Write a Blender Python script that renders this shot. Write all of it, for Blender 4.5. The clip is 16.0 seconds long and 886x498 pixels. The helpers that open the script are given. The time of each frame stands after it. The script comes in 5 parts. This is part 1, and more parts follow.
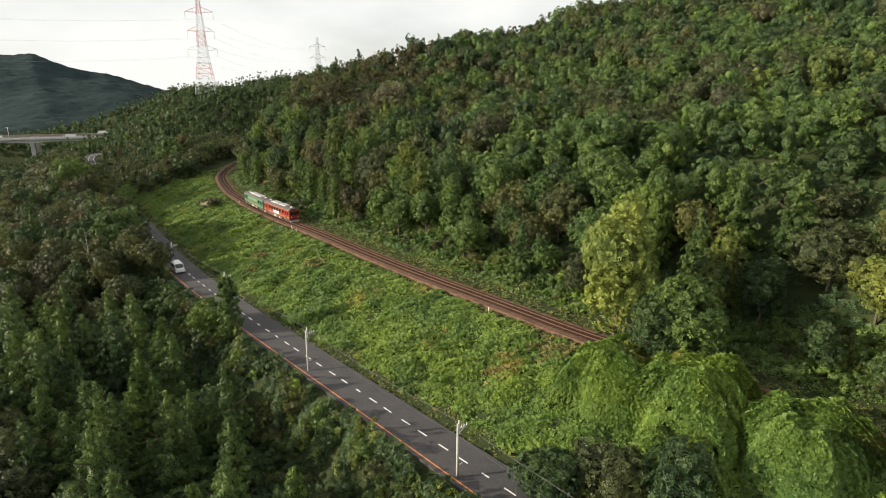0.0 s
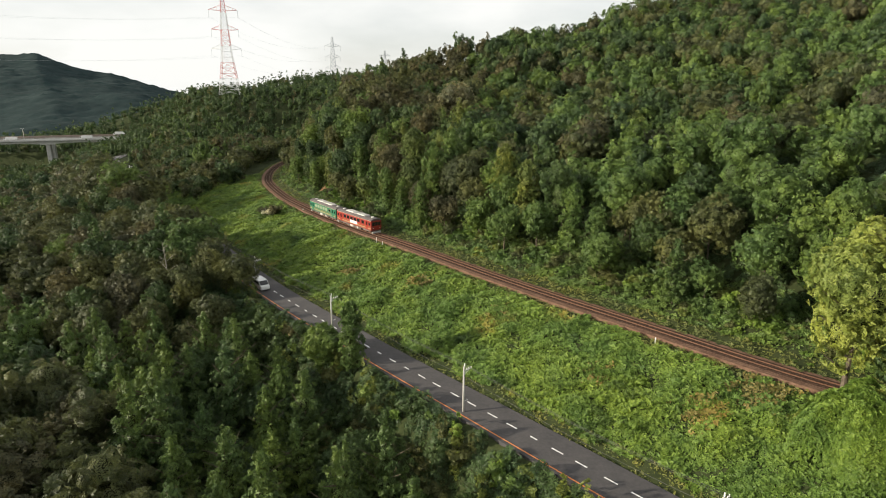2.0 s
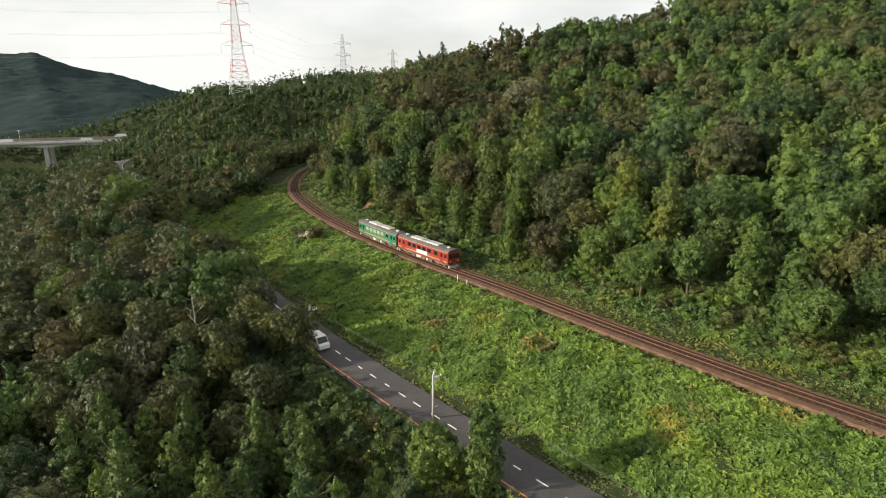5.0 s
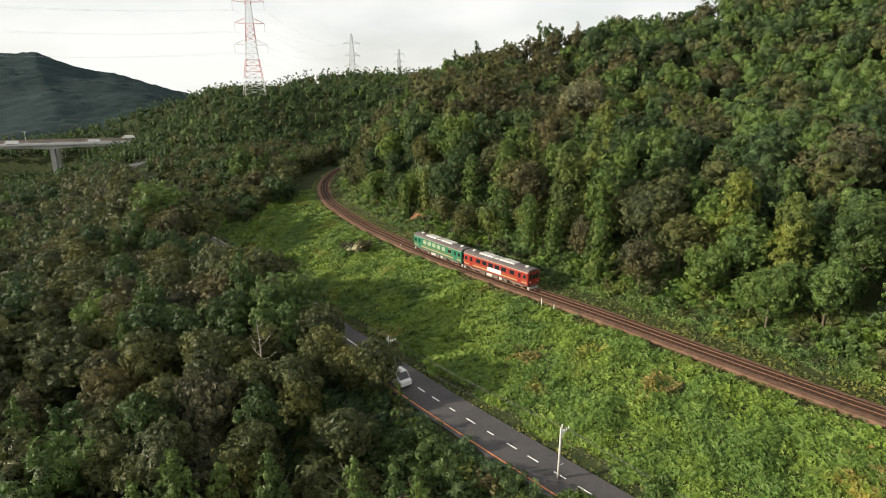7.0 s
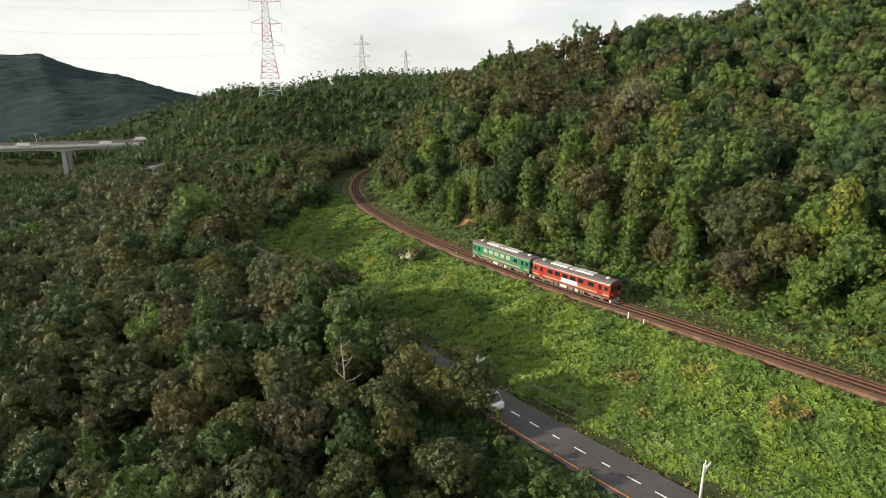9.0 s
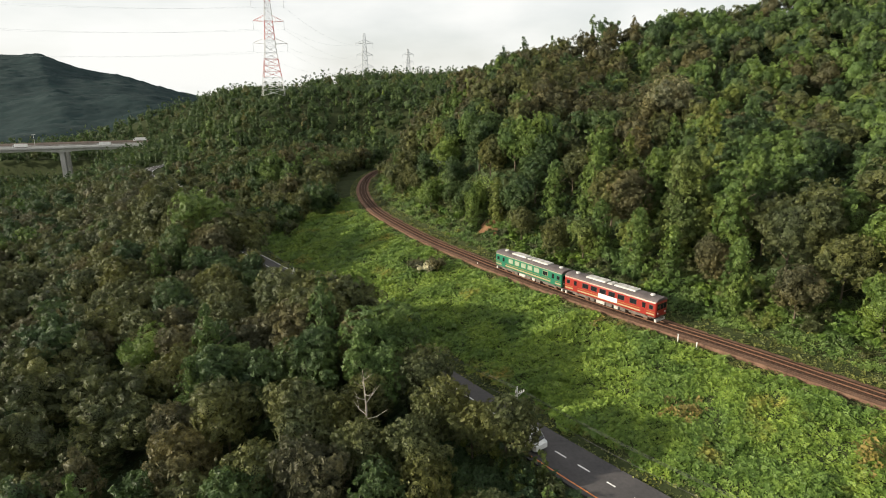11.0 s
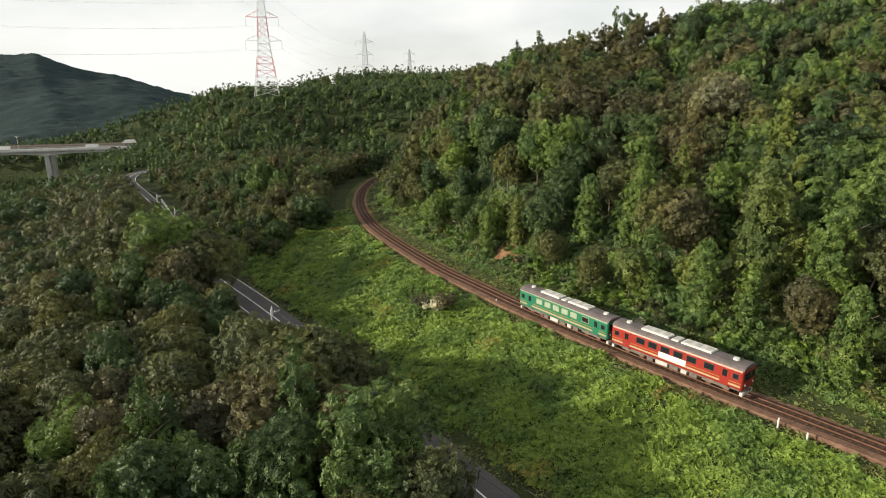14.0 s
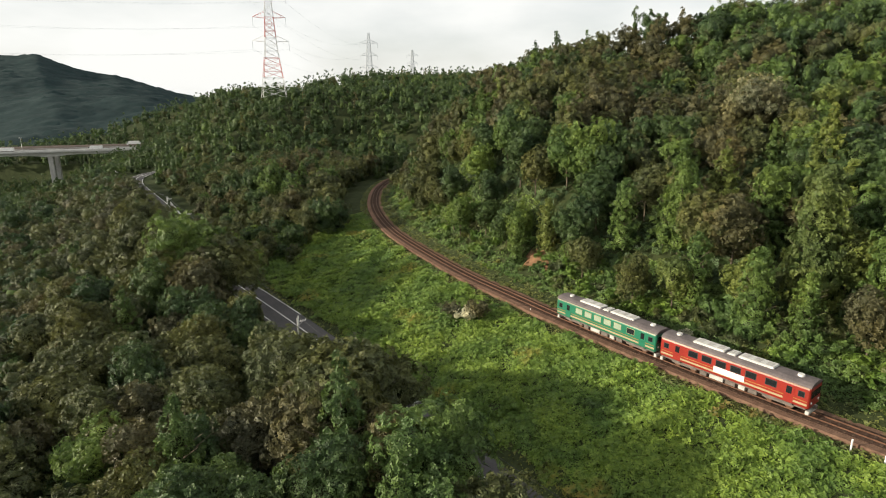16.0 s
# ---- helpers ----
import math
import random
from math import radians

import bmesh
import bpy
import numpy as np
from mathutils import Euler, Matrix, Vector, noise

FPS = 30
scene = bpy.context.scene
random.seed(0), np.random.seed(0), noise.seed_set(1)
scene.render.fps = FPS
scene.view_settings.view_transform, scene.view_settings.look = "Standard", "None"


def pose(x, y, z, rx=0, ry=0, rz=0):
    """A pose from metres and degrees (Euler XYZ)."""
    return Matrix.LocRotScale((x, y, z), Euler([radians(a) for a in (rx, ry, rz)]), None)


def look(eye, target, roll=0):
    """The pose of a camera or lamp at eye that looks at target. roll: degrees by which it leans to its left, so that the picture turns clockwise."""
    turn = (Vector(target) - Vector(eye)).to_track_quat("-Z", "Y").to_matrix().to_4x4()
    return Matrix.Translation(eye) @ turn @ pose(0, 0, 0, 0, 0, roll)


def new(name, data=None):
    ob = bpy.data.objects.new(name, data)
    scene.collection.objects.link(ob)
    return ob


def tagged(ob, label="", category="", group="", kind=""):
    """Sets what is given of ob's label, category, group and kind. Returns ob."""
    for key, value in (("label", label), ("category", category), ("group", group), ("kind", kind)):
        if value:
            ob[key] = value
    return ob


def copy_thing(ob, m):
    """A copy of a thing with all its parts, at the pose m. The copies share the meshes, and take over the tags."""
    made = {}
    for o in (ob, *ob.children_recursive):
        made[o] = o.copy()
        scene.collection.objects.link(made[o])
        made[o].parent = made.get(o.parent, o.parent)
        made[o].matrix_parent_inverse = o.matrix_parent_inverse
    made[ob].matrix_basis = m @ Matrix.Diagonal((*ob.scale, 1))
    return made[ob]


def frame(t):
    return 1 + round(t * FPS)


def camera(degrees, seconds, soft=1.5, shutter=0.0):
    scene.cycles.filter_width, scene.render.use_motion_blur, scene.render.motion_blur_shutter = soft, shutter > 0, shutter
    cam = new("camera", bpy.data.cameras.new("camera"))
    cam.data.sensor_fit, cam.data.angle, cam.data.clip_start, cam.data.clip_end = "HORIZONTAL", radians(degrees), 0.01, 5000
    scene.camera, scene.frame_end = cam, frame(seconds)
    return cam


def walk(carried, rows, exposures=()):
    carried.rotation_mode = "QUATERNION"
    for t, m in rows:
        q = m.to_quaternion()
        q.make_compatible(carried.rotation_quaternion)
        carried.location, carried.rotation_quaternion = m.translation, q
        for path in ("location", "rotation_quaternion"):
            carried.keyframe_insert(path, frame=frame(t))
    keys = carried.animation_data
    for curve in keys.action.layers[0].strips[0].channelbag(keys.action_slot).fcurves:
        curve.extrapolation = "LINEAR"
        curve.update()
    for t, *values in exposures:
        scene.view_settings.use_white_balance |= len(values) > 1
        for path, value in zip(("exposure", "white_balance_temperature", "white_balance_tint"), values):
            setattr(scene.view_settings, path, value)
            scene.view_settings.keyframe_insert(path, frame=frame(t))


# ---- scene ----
cam = camera(74.9, 16.0, soft=1.0)
METRES, EYE, TILT, LEAN, TURN = 120.0, 36.4, -15.1, 0.0, 0.0
ROWS = [
    (0.0, 0.0, 0.0, 0.0, -0.0, 0.0, 0.0),
    (0.5, -0.0432, 0.0213, 0.0071, -0.03, -0.0, 0.01),
    (1.0, -0.0894, 0.0392, 0.0128, -0.08, 0.01, 0.0),
    (1.5, -0.1344, 0.0566, 0.0181, -0.12, 0.0, 0.02),
    (2.0, -0.174, 0.0791, 0.0247, -0.13, -0.02, 0.03),
    (2.5, -0.2072, 0.1076, 0.0323, -0.14, -0.05, 0.05),
    (3.0, -0.234, 0.1433, 0.0409, -0.15, -0.05, 0.07),
    (3.5, -0.2557, 0.1838, 0.0506, -0.16, -0.03, 0.08),
    (4.0, -0.2733, 0.2266, 0.0617, -0.13, -0.03, 0.09),
    (6.5, -0.3904, 0.3685, 0.1025, -0.29, -0.02, 0.06),
    (7.0, -0.4191, 0.3818, 0.107, -0.29, 0.0, 0.04),
    (7.5, -0.4476, 0.3937, 0.1104, -0.3, 0.05, 0.05),
    (8.0, -0.4745, 0.4049, 0.1137, -0.29, 0.08, 0.05),
    (8.5, -0.4969, 0.4159, 0.1164, -0.26, 0.1, 0.08),
    (9.0, -0.5135, 0.4271, 0.1191, -0.25, 0.09, 0.11),
    (11.5, -0.5455, 0.5228, 0.142, -0.14, 0.05, 0.2),
    (12.0, -0.5477, 0.5528, 0.1498, -0.11, 0.04, 0.19),
    (12.5, -0.5493, 0.5845, 0.1579, -0.1, 0.05, 0.16),
    (13.0, -0.5503, 0.6146, 0.1662, -0.07, 0.06, 0.16),
    (13.5, -0.5517, 0.6395, 0.1729, -0.09, 0.1, 0.15),
    (14.0, -0.5555, 0.6569, 0.1775, -0.09, 0.12, 0.13),
    (14.5, -0.5621, 0.6682, 0.1809, -0.1, 0.12, 0.12),
    (15.0, -0.5713, 0.6756, 0.1829, -0.1, 0.15, 0.1),
    (15.5, -0.5825, 0.6802, 0.1841, -0.09, 0.18, 0.09),
    (16.0, -0.595, 0.6833, 0.1845, -0.11, 0.24, 0.07),
]
walk(cam, [(t, pose(0, 0, EYE, TILT, LEAN, TURN) @ pose(METRES * x, METRES * y, METRES * z, 90 + pitch, roll, yaw)) for t, x, y, z, yaw, pitch, roll in ROWS])

# ---- light ----
SUN_AZ, SUN_EL = -101.0, 16.0   # degrees from north (+y), clockwise; above the horizon
sun_way = Vector((math.sin(radians(SUN_AZ)) * math.cos(radians(SUN_EL)), math.cos(radians(SUN_AZ)) * math.cos(radians(SUN_EL)), math.sin(radians(SUN_EL))))
world = bpy.data.worlds.new("sky")
scene.world = world
world.use_nodes = True
wn = world.node_tree
sky = wn.nodes.new("ShaderNodeTexSky")
sky.sky_type = "NISHITA"
sky.sun_disc = False
sky.sun_elevation, sky.sun_rotation = radians(SUN_EL), radians(SUN_AZ)
sky.air_density, sky.dust_density, sky.ozone_density = 1.0, 1.5, 1.0
wc = wn.nodes.new("ShaderNodeTexCoord")
wm = wn.nodes.new("ShaderNodeMapping")
wm.inputs["Scale"].default_value = (1.6, 1.6, 5.0)
wz = wn.nodes.new("ShaderNodeTexNoise")
wz.inputs["Scale"].default_value, wz.inputs["Detail"].default_value = 1.8, 6.0
wr = wn.nodes.new("ShaderNodeMapRange")
wr.inputs[1].default_value, wr.inputs[2].default_value, wr.inputs[3].default_value, wr.inputs[4].default_value = 0.35, 0.6, 0.62, 0.93
wx = wn.nodes.new("ShaderNodeMix")
wx.data_type = "RGBA"
wx.inputs[7].default_value = (9.3, 9.3, 9.0, 1)   # thin bright cloud
wn.links.new(wc.outputs["Generated"], wm.inputs[0])
wn.links.new(wm.outputs[0], wz.inputs["Vector"])
wn.links.new(wz.outputs["Fac"], wr.inputs[0])
wn.links.new(wr.outputs[0], wx.inputs[0])
wn.links.new(sky.outputs[0], wx.inputs[6])
wn.links.new(wx.outputs[2], wn.nodes["Background"].inputs[0])
wn.nodes["Background"].inputs[1].default_value = 0.0765
lamp = bpy.data.lights.new("sun", "SUN")
lamp.energy, lamp.angle, lamp.color = 5.6, radians(1.0), (1.0, 0.9, 0.72)
sun = new("sun", lamp)
sun.matrix_world = look(sun_way * 400, (0, 0, 0))
scene.view_settings.exposure = 0.56

# ---- plan ----
TRACK = [(46, 33), (40, 45), (33, 54), (26, 61.8), (18, 69.5), (8.5, 81), (-5.9, 97.5), (-19.8, 115.5), (-28, 126.5), (-41, 142), (-54, 160), (-61, 171.5),
         (-67.4, 181.5), (-77.7, 203), (-83.5, 217), (-88.8, 237), (-91.8, 256), (-93, 280), (-90, 305), (-78, 330), (-55, 350), (-20, 365)]
ROAD = [(60, -20), (30, 20), (15, 37), (0.6, 53.3), (-14.2, 70), (-27.2, 84.5), (-38.9, 98), (-52, 113.6), (-64, 129.5), (-75.6, 146.4), (-85.8, 161.2),
        (-101, 181), (-125.2, 210.5), (-135.4, 226.9), (-153.8, 256.6), (-167.3, 279.8), (-188, 309.9), (-203.4, 332.6), (-214, 356), (-212, 378), (-200, 400)]
RAIL_Z = 6.4
rng = np.random.default_rng(7)


def smooth_line(pts, rounds=3):
    p = np.array(pts, float)
    for _ in range(rounds):
        a, b = p[:-1] * 0.75 + p[1:] * 0.25, p[:-1] * 0.25 + p[1:] * 0.75
        p = np.concatenate([p[:1], np.stack([a, b], 1).reshape(-1, 2), p[-1:]])
    return p


def even_line(p, step):
    s = np.concatenate([[0], np.cumsum(np.hypot(*np.diff(p, axis=0).T))])
    u = np.arange(0, s[-1], step)
    return np.stack([np.interp(u, s, p[:, 0]), np.interp(u, s, p[:, 1])], 1)


track_line = even_line(smooth_line(TRACK), 2.0)
road_line = even_line(smooth_line(ROAD), 2.0)


def side_of(line, x, y):
    """Signed distance to a line: positive on its right, as one goes along it."""
    x, y = np.asarray(x, float).ravel(), np.asarray(y, float).ravel()
    out = np.empty(len(x))
    t = np.gradient(line, axis=0)
    t /= np.hypot(t[:, 0], t[:, 1])[:, None]
    for i in range(0, len(x), 20000):
        dx, dy = x[i:i + 20000, None] - line[None, :, 0], y[i:i + 20000, None] - line[None, :, 1]
        d2 = dx * dx + dy * dy
        k = d2.argmin(1)
        j = np.arange(len(k))
        c = dx[j, k] * t[k, 1] - dy[j, k] * t[k, 0]
        out[i:i + 20000] = np.sqrt(d2[j, k]) * np.where(c >= 0, 1, -1)
    return out


def step01(a, b, v):
    u = np.clip((v - a) / (b - a), 0, 1)
    return u * u * (3 - 2 * u)


def wave(x, y, scale, seed=0):
    """Cheap smooth bumps, about -1 to 1."""
    r = np.random.default_rng(seed)
    v = np.zeros_like(x, dtype=float)
    for k in range(6):
        a, f, p = r.uniform(0, 6.28), r.uniform(0.6, 1.7), r.uniform(0, 6.28)
        v += np.sin((x * math.cos(a) + y * math.sin(a)) * 6.28 / scale * f + p)
    return v / 3.0


ROAD_L, ROAD_R = 3.2, 2.7


def mound(x, y, mx, my, r):
    return np.exp(-((x - mx) ** 2 + (y - my) ** 2) / (2 * r * r))


RIDGE_X, RIDGE_Z = [-640, -520, -462, -428, -382, -354, -314, -259, -150], [-14, -12, -7, -1, 11, 22, 34, 44, 44]


def ground(x, y):
    shape = np.shape(x)
    x, y = np.asarray(x, float).ravel(), np.asarray(y, float).ravel()
    dt, dr = side_of(track_line, x, y), side_of(road_line, x, y)
    near_ways = np.minimum(np.abs(dt), np.abs(dr))
    far = step01(300, 430, y) * 31 + step01(420, 520, y) * 11
    west = x + 61.6 + 0.53 * (y - 53)          # east of the camera's sightline to the bridge's end; land fitted to that view
    far = far * step01(0, 85, west) * step01(4, 40, near_ways)
    far = far - step01(560, 900, y) * 30 * step01(0, 85, west)
    far += (7 * mound(x, y, -190, 361, 20) + 4.5 * mound(x, y, -124, 272, 16) - 11 * mound(x, y, -112, 369, 17)) * step01(6, 24, near_ways)
    # hillside over the railway, up to its crest
    crest = np.clip(50 + 0.19 * x, 22, 80)
    d = np.maximum(dt - 3.6, 0)
    t = d / np.maximum(d + np.maximum(256 - y, 0) * 0.95, 55.0)
    hill = RAIL_Z - 0.25 + (crest - RAIL_Z) * t ** 0.95
    hill -= np.clip(y - 262, 0, 140) * 0.25
    u, v = np.clip(x, -75, 55) / 100, np.clip(y - 180, -90, 70) / 100
    hill += step01(5, 30, d) * (1.6 - 4.9 * u - 3.6 * v + 19.7 * u * u - 2.6 * u * v + 3.6 * v * v)
    hill += step01(3, 13, d) * (5.5 * mound(x, y, -55, 198, 15) + 7 * mound(x, y, -45, 306, 20) - 4 * mound(x, y, -42, 258, 18))
    hill += wave(x, y, 45, 3) * 1.6 * step01(8, 40, d)
    hill = np.maximum(hill, RAIL_Z - 0.3 + far)
    # bank between road and railway
    a, b = np.maximum(dr - ROAD_R - 1.2, 0), np.maximum(-dt - 3.2, 0)
    w = a / (a + b + 1e-6)
    bank = (RAIL_Z - 0.45) * w ** 0.85 + far - 0.25
    bank += wave(x, y, 9, 5) * 0.35 * step01(0, 3, np.minimum(a, b))
    # valley side under the road
    e = np.maximum(-dr - ROAD_L - 0.8, 0)
    vale = -0.25 - (5.5 + 3.0 * step01(-112, -96, -y)) * step01(0, 6.5 + 47 * step01(98, 122, y), e) - 9 * step01(70, 190, e) + far
    vale += wave(x, y, 60, 9) * 1.5 * step01(5, 40, e)
    vale -= 7.5 * step01(8, 30, e) * step01(168, 205, y) * (1 - step01(290, 345, y))
    vale -= 17 * step01(-5, 50, -west) * step01(265, 390, y)
    z = np.where(dt > 0, hill, np.where(dr > 0, bank, vale))
    # low wooded ridge behind the bridge
    low = np.interp(x, RIDGE_X, RIDGE_Z) - 9
    behind = np.exp(-((y - 640) / 48) ** 2)
    z = np.where((y > 520) & (x < -150) & (x > -640), np.maximum(z, -14 + (low + 14) * behind), z)
    # out to the horizon
    rim = np.maximum(np.maximum(-660 - x, x - 260), np.maximum(y - 900, -60 - y))
    return (z * (1 - step01(0, 500, rim)) - 12 * step01(0, 500, rim)).reshape(shape)


# ---- materials ----
def node_mat(name, rough=0.7, metal=0.0):
    m = bpy.data.materials.new(name)
    m.use_nodes = True
    b = m.node_tree.nodes["Principled BSDF"]
    b.inputs["Roughness"].default_value, b.inputs["Metallic"].default_value = rough, metal
    return m, m.node_tree, b


def add(nt, kind, **kw):
    n = nt.nodes.new(kind)
    for k, v in kw.items():
        n.inputs[k].default_value = v
    return n


def ramp(nt, fac, stops):
    r = nt.nodes.new("ShaderNodeValToRGB")
    el = r.color_ramp.elements
    while len(el) < len(stops):
        el.new(0.5)
    for e, (p, c) in zip(el, stops):
        e.position, e.color = p, (*c, 1)
    nt.links.new(fac, r.inputs[0])
    return r.outputs[0]


def mix(nt, fac, a, b, kind="MIX"):
    n = nt.nodes.new("ShaderNodeMix")
    n.data_type, n.blend_type = "RGBA", kind
    for i, v in ((0, fac), (6, a), (7, b)):
        if hasattr(v, "is_linked"):
            nt.links.new(v, n.inputs[i])
        else:
            n.inputs[i].default_value = v if i == 0 else (*v, 1)
    return n.outputs[2]


def noise_of(nt, scale, detail=4.0, rough=0.6, world_space=True):
    n = add(nt, "ShaderNodeTexNoise", Scale=scale, Detail=detail, Roughness=rough)
    if world_space:
        g = nt.nodes.new("ShaderNodeNewGeometry")
        nt.links.new(g.outputs["Position"], n.inputs["Vector"])
    else:
        g = nt.nodes.new("ShaderNodeTexCoord")
        nt.links.new(g.outputs["Object"], n.inputs["Vector"])
    return n.outputs["Fac"]


def surface(name, dark, light, scale, rough=0.8, metal=0.0, bump=0.0, bump_scale=None, world_space=False, fine=None):
    """A worn surface: two colours mixed at a large and at a small scale, with fine relief."""
    m, nt, b = node_mat(name, rough, metal)
    if rough > 0.92:
        b.inputs["Specular IOR Level"].default_value = 0.08
    big, small = noise_of(nt, scale, 5, 0.65, world_space), noise_of(nt, (fine or scale * 9), 4, 0.7, world_space)
    c = mix(nt, ramp_fac(nt, big, 0.35, 0.65), dark, light)
    c = mix(nt, 0.35, c, mix(nt, ramp_fac(nt, small, 0.3, 0.7), tuple(v * 0.6 for v in dark), tuple(min(1, v * 1.25) for v in light)))
    nt.links.new(c, b.inputs["Base Color"])
    if bump:
        bp = add(nt, "ShaderNodeBump", Strength=bump, Distance=0.05)
        nt.links.new(noise_of(nt, bump_scale or scale * 9, 4, 0.7, world_space), bp.inputs["Height"])
        nt.links.new(bp.outputs[0], b.inputs["Normal"])
    return m


def ramp_fac(nt, fac, lo, hi):
    n = add(nt, "ShaderNodeMapRange")
    n.inputs[1].default_value, n.inputs[2].default_value = lo, hi
    nt.links.new(fac, n.inputs[0])
    return n.outputs[0]


def leaf_mat(name, deep, mid, pale, stand=0.05, through_light=0.2, per_metre=7.5, gaps=0.56):
    """Sprays of leaves: each leaf its own shade, tilt and outline, each stand of trees its own tint."""
    m, nt, b = node_mat(name, 0.5)
    b.inputs["Specular IOR Level"].default_value = 0.27
    g = nt.nodes.new("ShaderNodeNewGeometry")
    vo = add(nt, "ShaderNodeTexVoronoi", Scale=per_metre, Randomness=1.0)
    nt.links.new(g.outputs["Position"], vo.inputs["Vector"])
    sep = nt.nodes.new("ShaderNodeSeparateColor")
    nt.links.new(vo.outputs["Color"], sep.inputs[0])
    half = nt.nodes.new("ShaderNodeMath")
    half.operation = "MULTIPLY_ADD"
    half.inputs[1].default_value = 0.4
    nt.links.new(sep.outputs[0], half.inputs[0])
    fifth = nt.nodes.new("ShaderNodeMath")
    fifth.operation = "MULTIPLY"
    fifth.inputs[1].default_value = 0.5
    nt.links.new(g.outputs["Random Per Island"], fifth.inputs[0])
    nt.links.new(fifth.outputs[0], half.inputs[2])
    c = ramp(nt, half.outputs[0], [(0.05, deep), (0.42, mid), (0.9, pale)])
    tint = ramp_fac(nt, noise_of(nt, stand, 3, 0.6), 0.35, 0.65)
    c = mix(nt, tint, c, mix(nt, 1.0, c, (1.12, 1.05, 0.95), "MULTIPLY"))
    crowns = ramp_fac(nt, noise_of(nt, 0.17, 2, 0.5), 0.38, 0.62)
    c = mix(nt, crowns, mix(nt, 1.0, c, (0.78, 0.84, 0.95), "MULTIPLY"), mix(nt, 1.0, c, (1.2, 1.14, 1.0), "MULTIPLY"))
    o = nt.nodes.new("ShaderNodeObjectInfo")
    c = mix(nt, o.outputs["Random"], mix(nt, 1.0, c, (0.84, 0.88, 0.95), "MULTIPLY"), mix(nt, 1.0, c, (1.14, 1.1, 0.94), "MULTIPLY"))
    nt.links.new(c, b.inputs["Base Color"])
    # every leaf is turned its own way
    tilt = nt.nodes.new("ShaderNodeVectorMath")
    tilt.operation = "MULTIPLY_ADD"
    tilt.inputs[1].default_value, tilt.inputs[2].default_value = (0.8, 0.8, 0.8), (-0.4, -0.4, -0.28)
    nt.links.new(vo.outputs["Color"], tilt.inputs[0])
    way = nt.nodes.new("ShaderNodeVectorMath")
    way.operation = "ADD"
    nt.links.new(tilt.outputs[0], way.inputs[0])
    nt.links.new(g.outputs["Normal"], way.inputs[1])
    unit = nt.nodes.new("ShaderNodeVectorMath")
    unit.operation = "NORMALIZE"
    nt.links.new(way.outputs[0], unit.inputs[0])
    nt.links.new(unit.outputs[0], b.inputs["Normal"])
    t = nt.nodes.new("ShaderNodeBsdfTranslucent")
    nt.links.new(c, t.inputs[0])
    s = nt.nodes.new("ShaderNodeMixShader")
    s.inputs[0].default_value = through_light
    nt.links.new(b.outputs[0], s.inputs[1])
    nt.links.new(t.outputs[0], s.inputs[2])
    # gaps between the leaves of a spray
    cut = nt.nodes.new("ShaderNodeMath")
    cut.operation = "GREATER_THAN"
    cut.inputs[1].default_value = gaps
    nt.links.new(vo.outputs["Distance"], cut.inputs[0])
    air = nt.nodes.new("ShaderNodeBsdfTransparent")
    s2 = nt.nodes.new("ShaderNodeMixShader")
    nt.links.new(cut.outputs[0], s2.inputs[0])
    nt.links.new(s.outputs[0], s2.inputs[1])
    nt.links.new(air.outputs[0], s2.inputs[2])
    nt.links.new(s2.outputs[0], nt.nodes["Material Output"].inputs[0])
    return m


LEAF = [
    leaf_mat("leaf_green", (0.038, 0.067, 0.016), (0.079, 0.131, 0.032), (0.153, 0.230, 0.059)),
    leaf_mat("leaf_dark_green", (0.019, 0.038, 0.013), (0.042, 0.075, 0.025), (0.083, 0.134, 0.046)),
    leaf_mat("leaf_olive", (0.033, 0.041, 0.016), (0.070, 0.083, 0.029), (0.129, 0.143, 0.054)),
    leaf_mat("leaf_brown_green", (0.039, 0.040, 0.018), (0.079, 0.078, 0.036), (0.137, 0.129, 0.064)),
    leaf_mat("leaf_yellow_green", (0.050, 0.070, 0.016), (0.106, 0.140, 0.034), (0.189, 0.230, 0.065)),
    leaf_mat("leaf_cedar", (0.026, 0.050, 0.013), (0.061, 0.105, 0.028), (0.126, 0.188, 0.052)),
]
# near-black twig colour: the shade between leaves inside a crown is painted in
INNER = surface("shaded_crown_twigs", (0.012, 0.014, 0.007), (0.030, 0.034, 0.015), 1.5, 0.95, bump=0.8, bump_scale=6, world_space=True)
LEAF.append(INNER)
KUDZU = leaf_mat("kudzu_leaf", (0.050, 0.094, 0.016), (0.106, 0.178, 0.032), (0.180, 0.265, 0.054), 0.09, 0.25, 8.0, 0.62)


def yellowed(m):
    """Patches of yellow and brown leaves, a few metres wide."""
    nt = m.node_tree
    b = nt.nodes["Principled BSDF"]
    old = b.inputs["Base Color"].links[0].from_socket
    patch = ramp_fac(nt, noise_of(nt, 0.11, 3, 0.55), 0.60, 0.70)
    speck = ramp_fac(nt, noise_of(nt, 1.3, 3, 0.6), 0.35, 0.65)
    n = nt.nodes.new("ShaderNodeMath")
    n.operation = "MULTIPLY"
    nt.links.new(patch, n.inputs[0])
    nt.links.new(speck, n.inputs[1])
    c = mix(nt, n.outputs[0], old, (0.30, 0.235, 0.05))
    for l in list(old.links):
        if l.to_node.bl_idname in ("ShaderNodeBsdfPrincipled", "ShaderNodeBsdfTranslucent"):
            nt.links.new(c, l.to_socket)


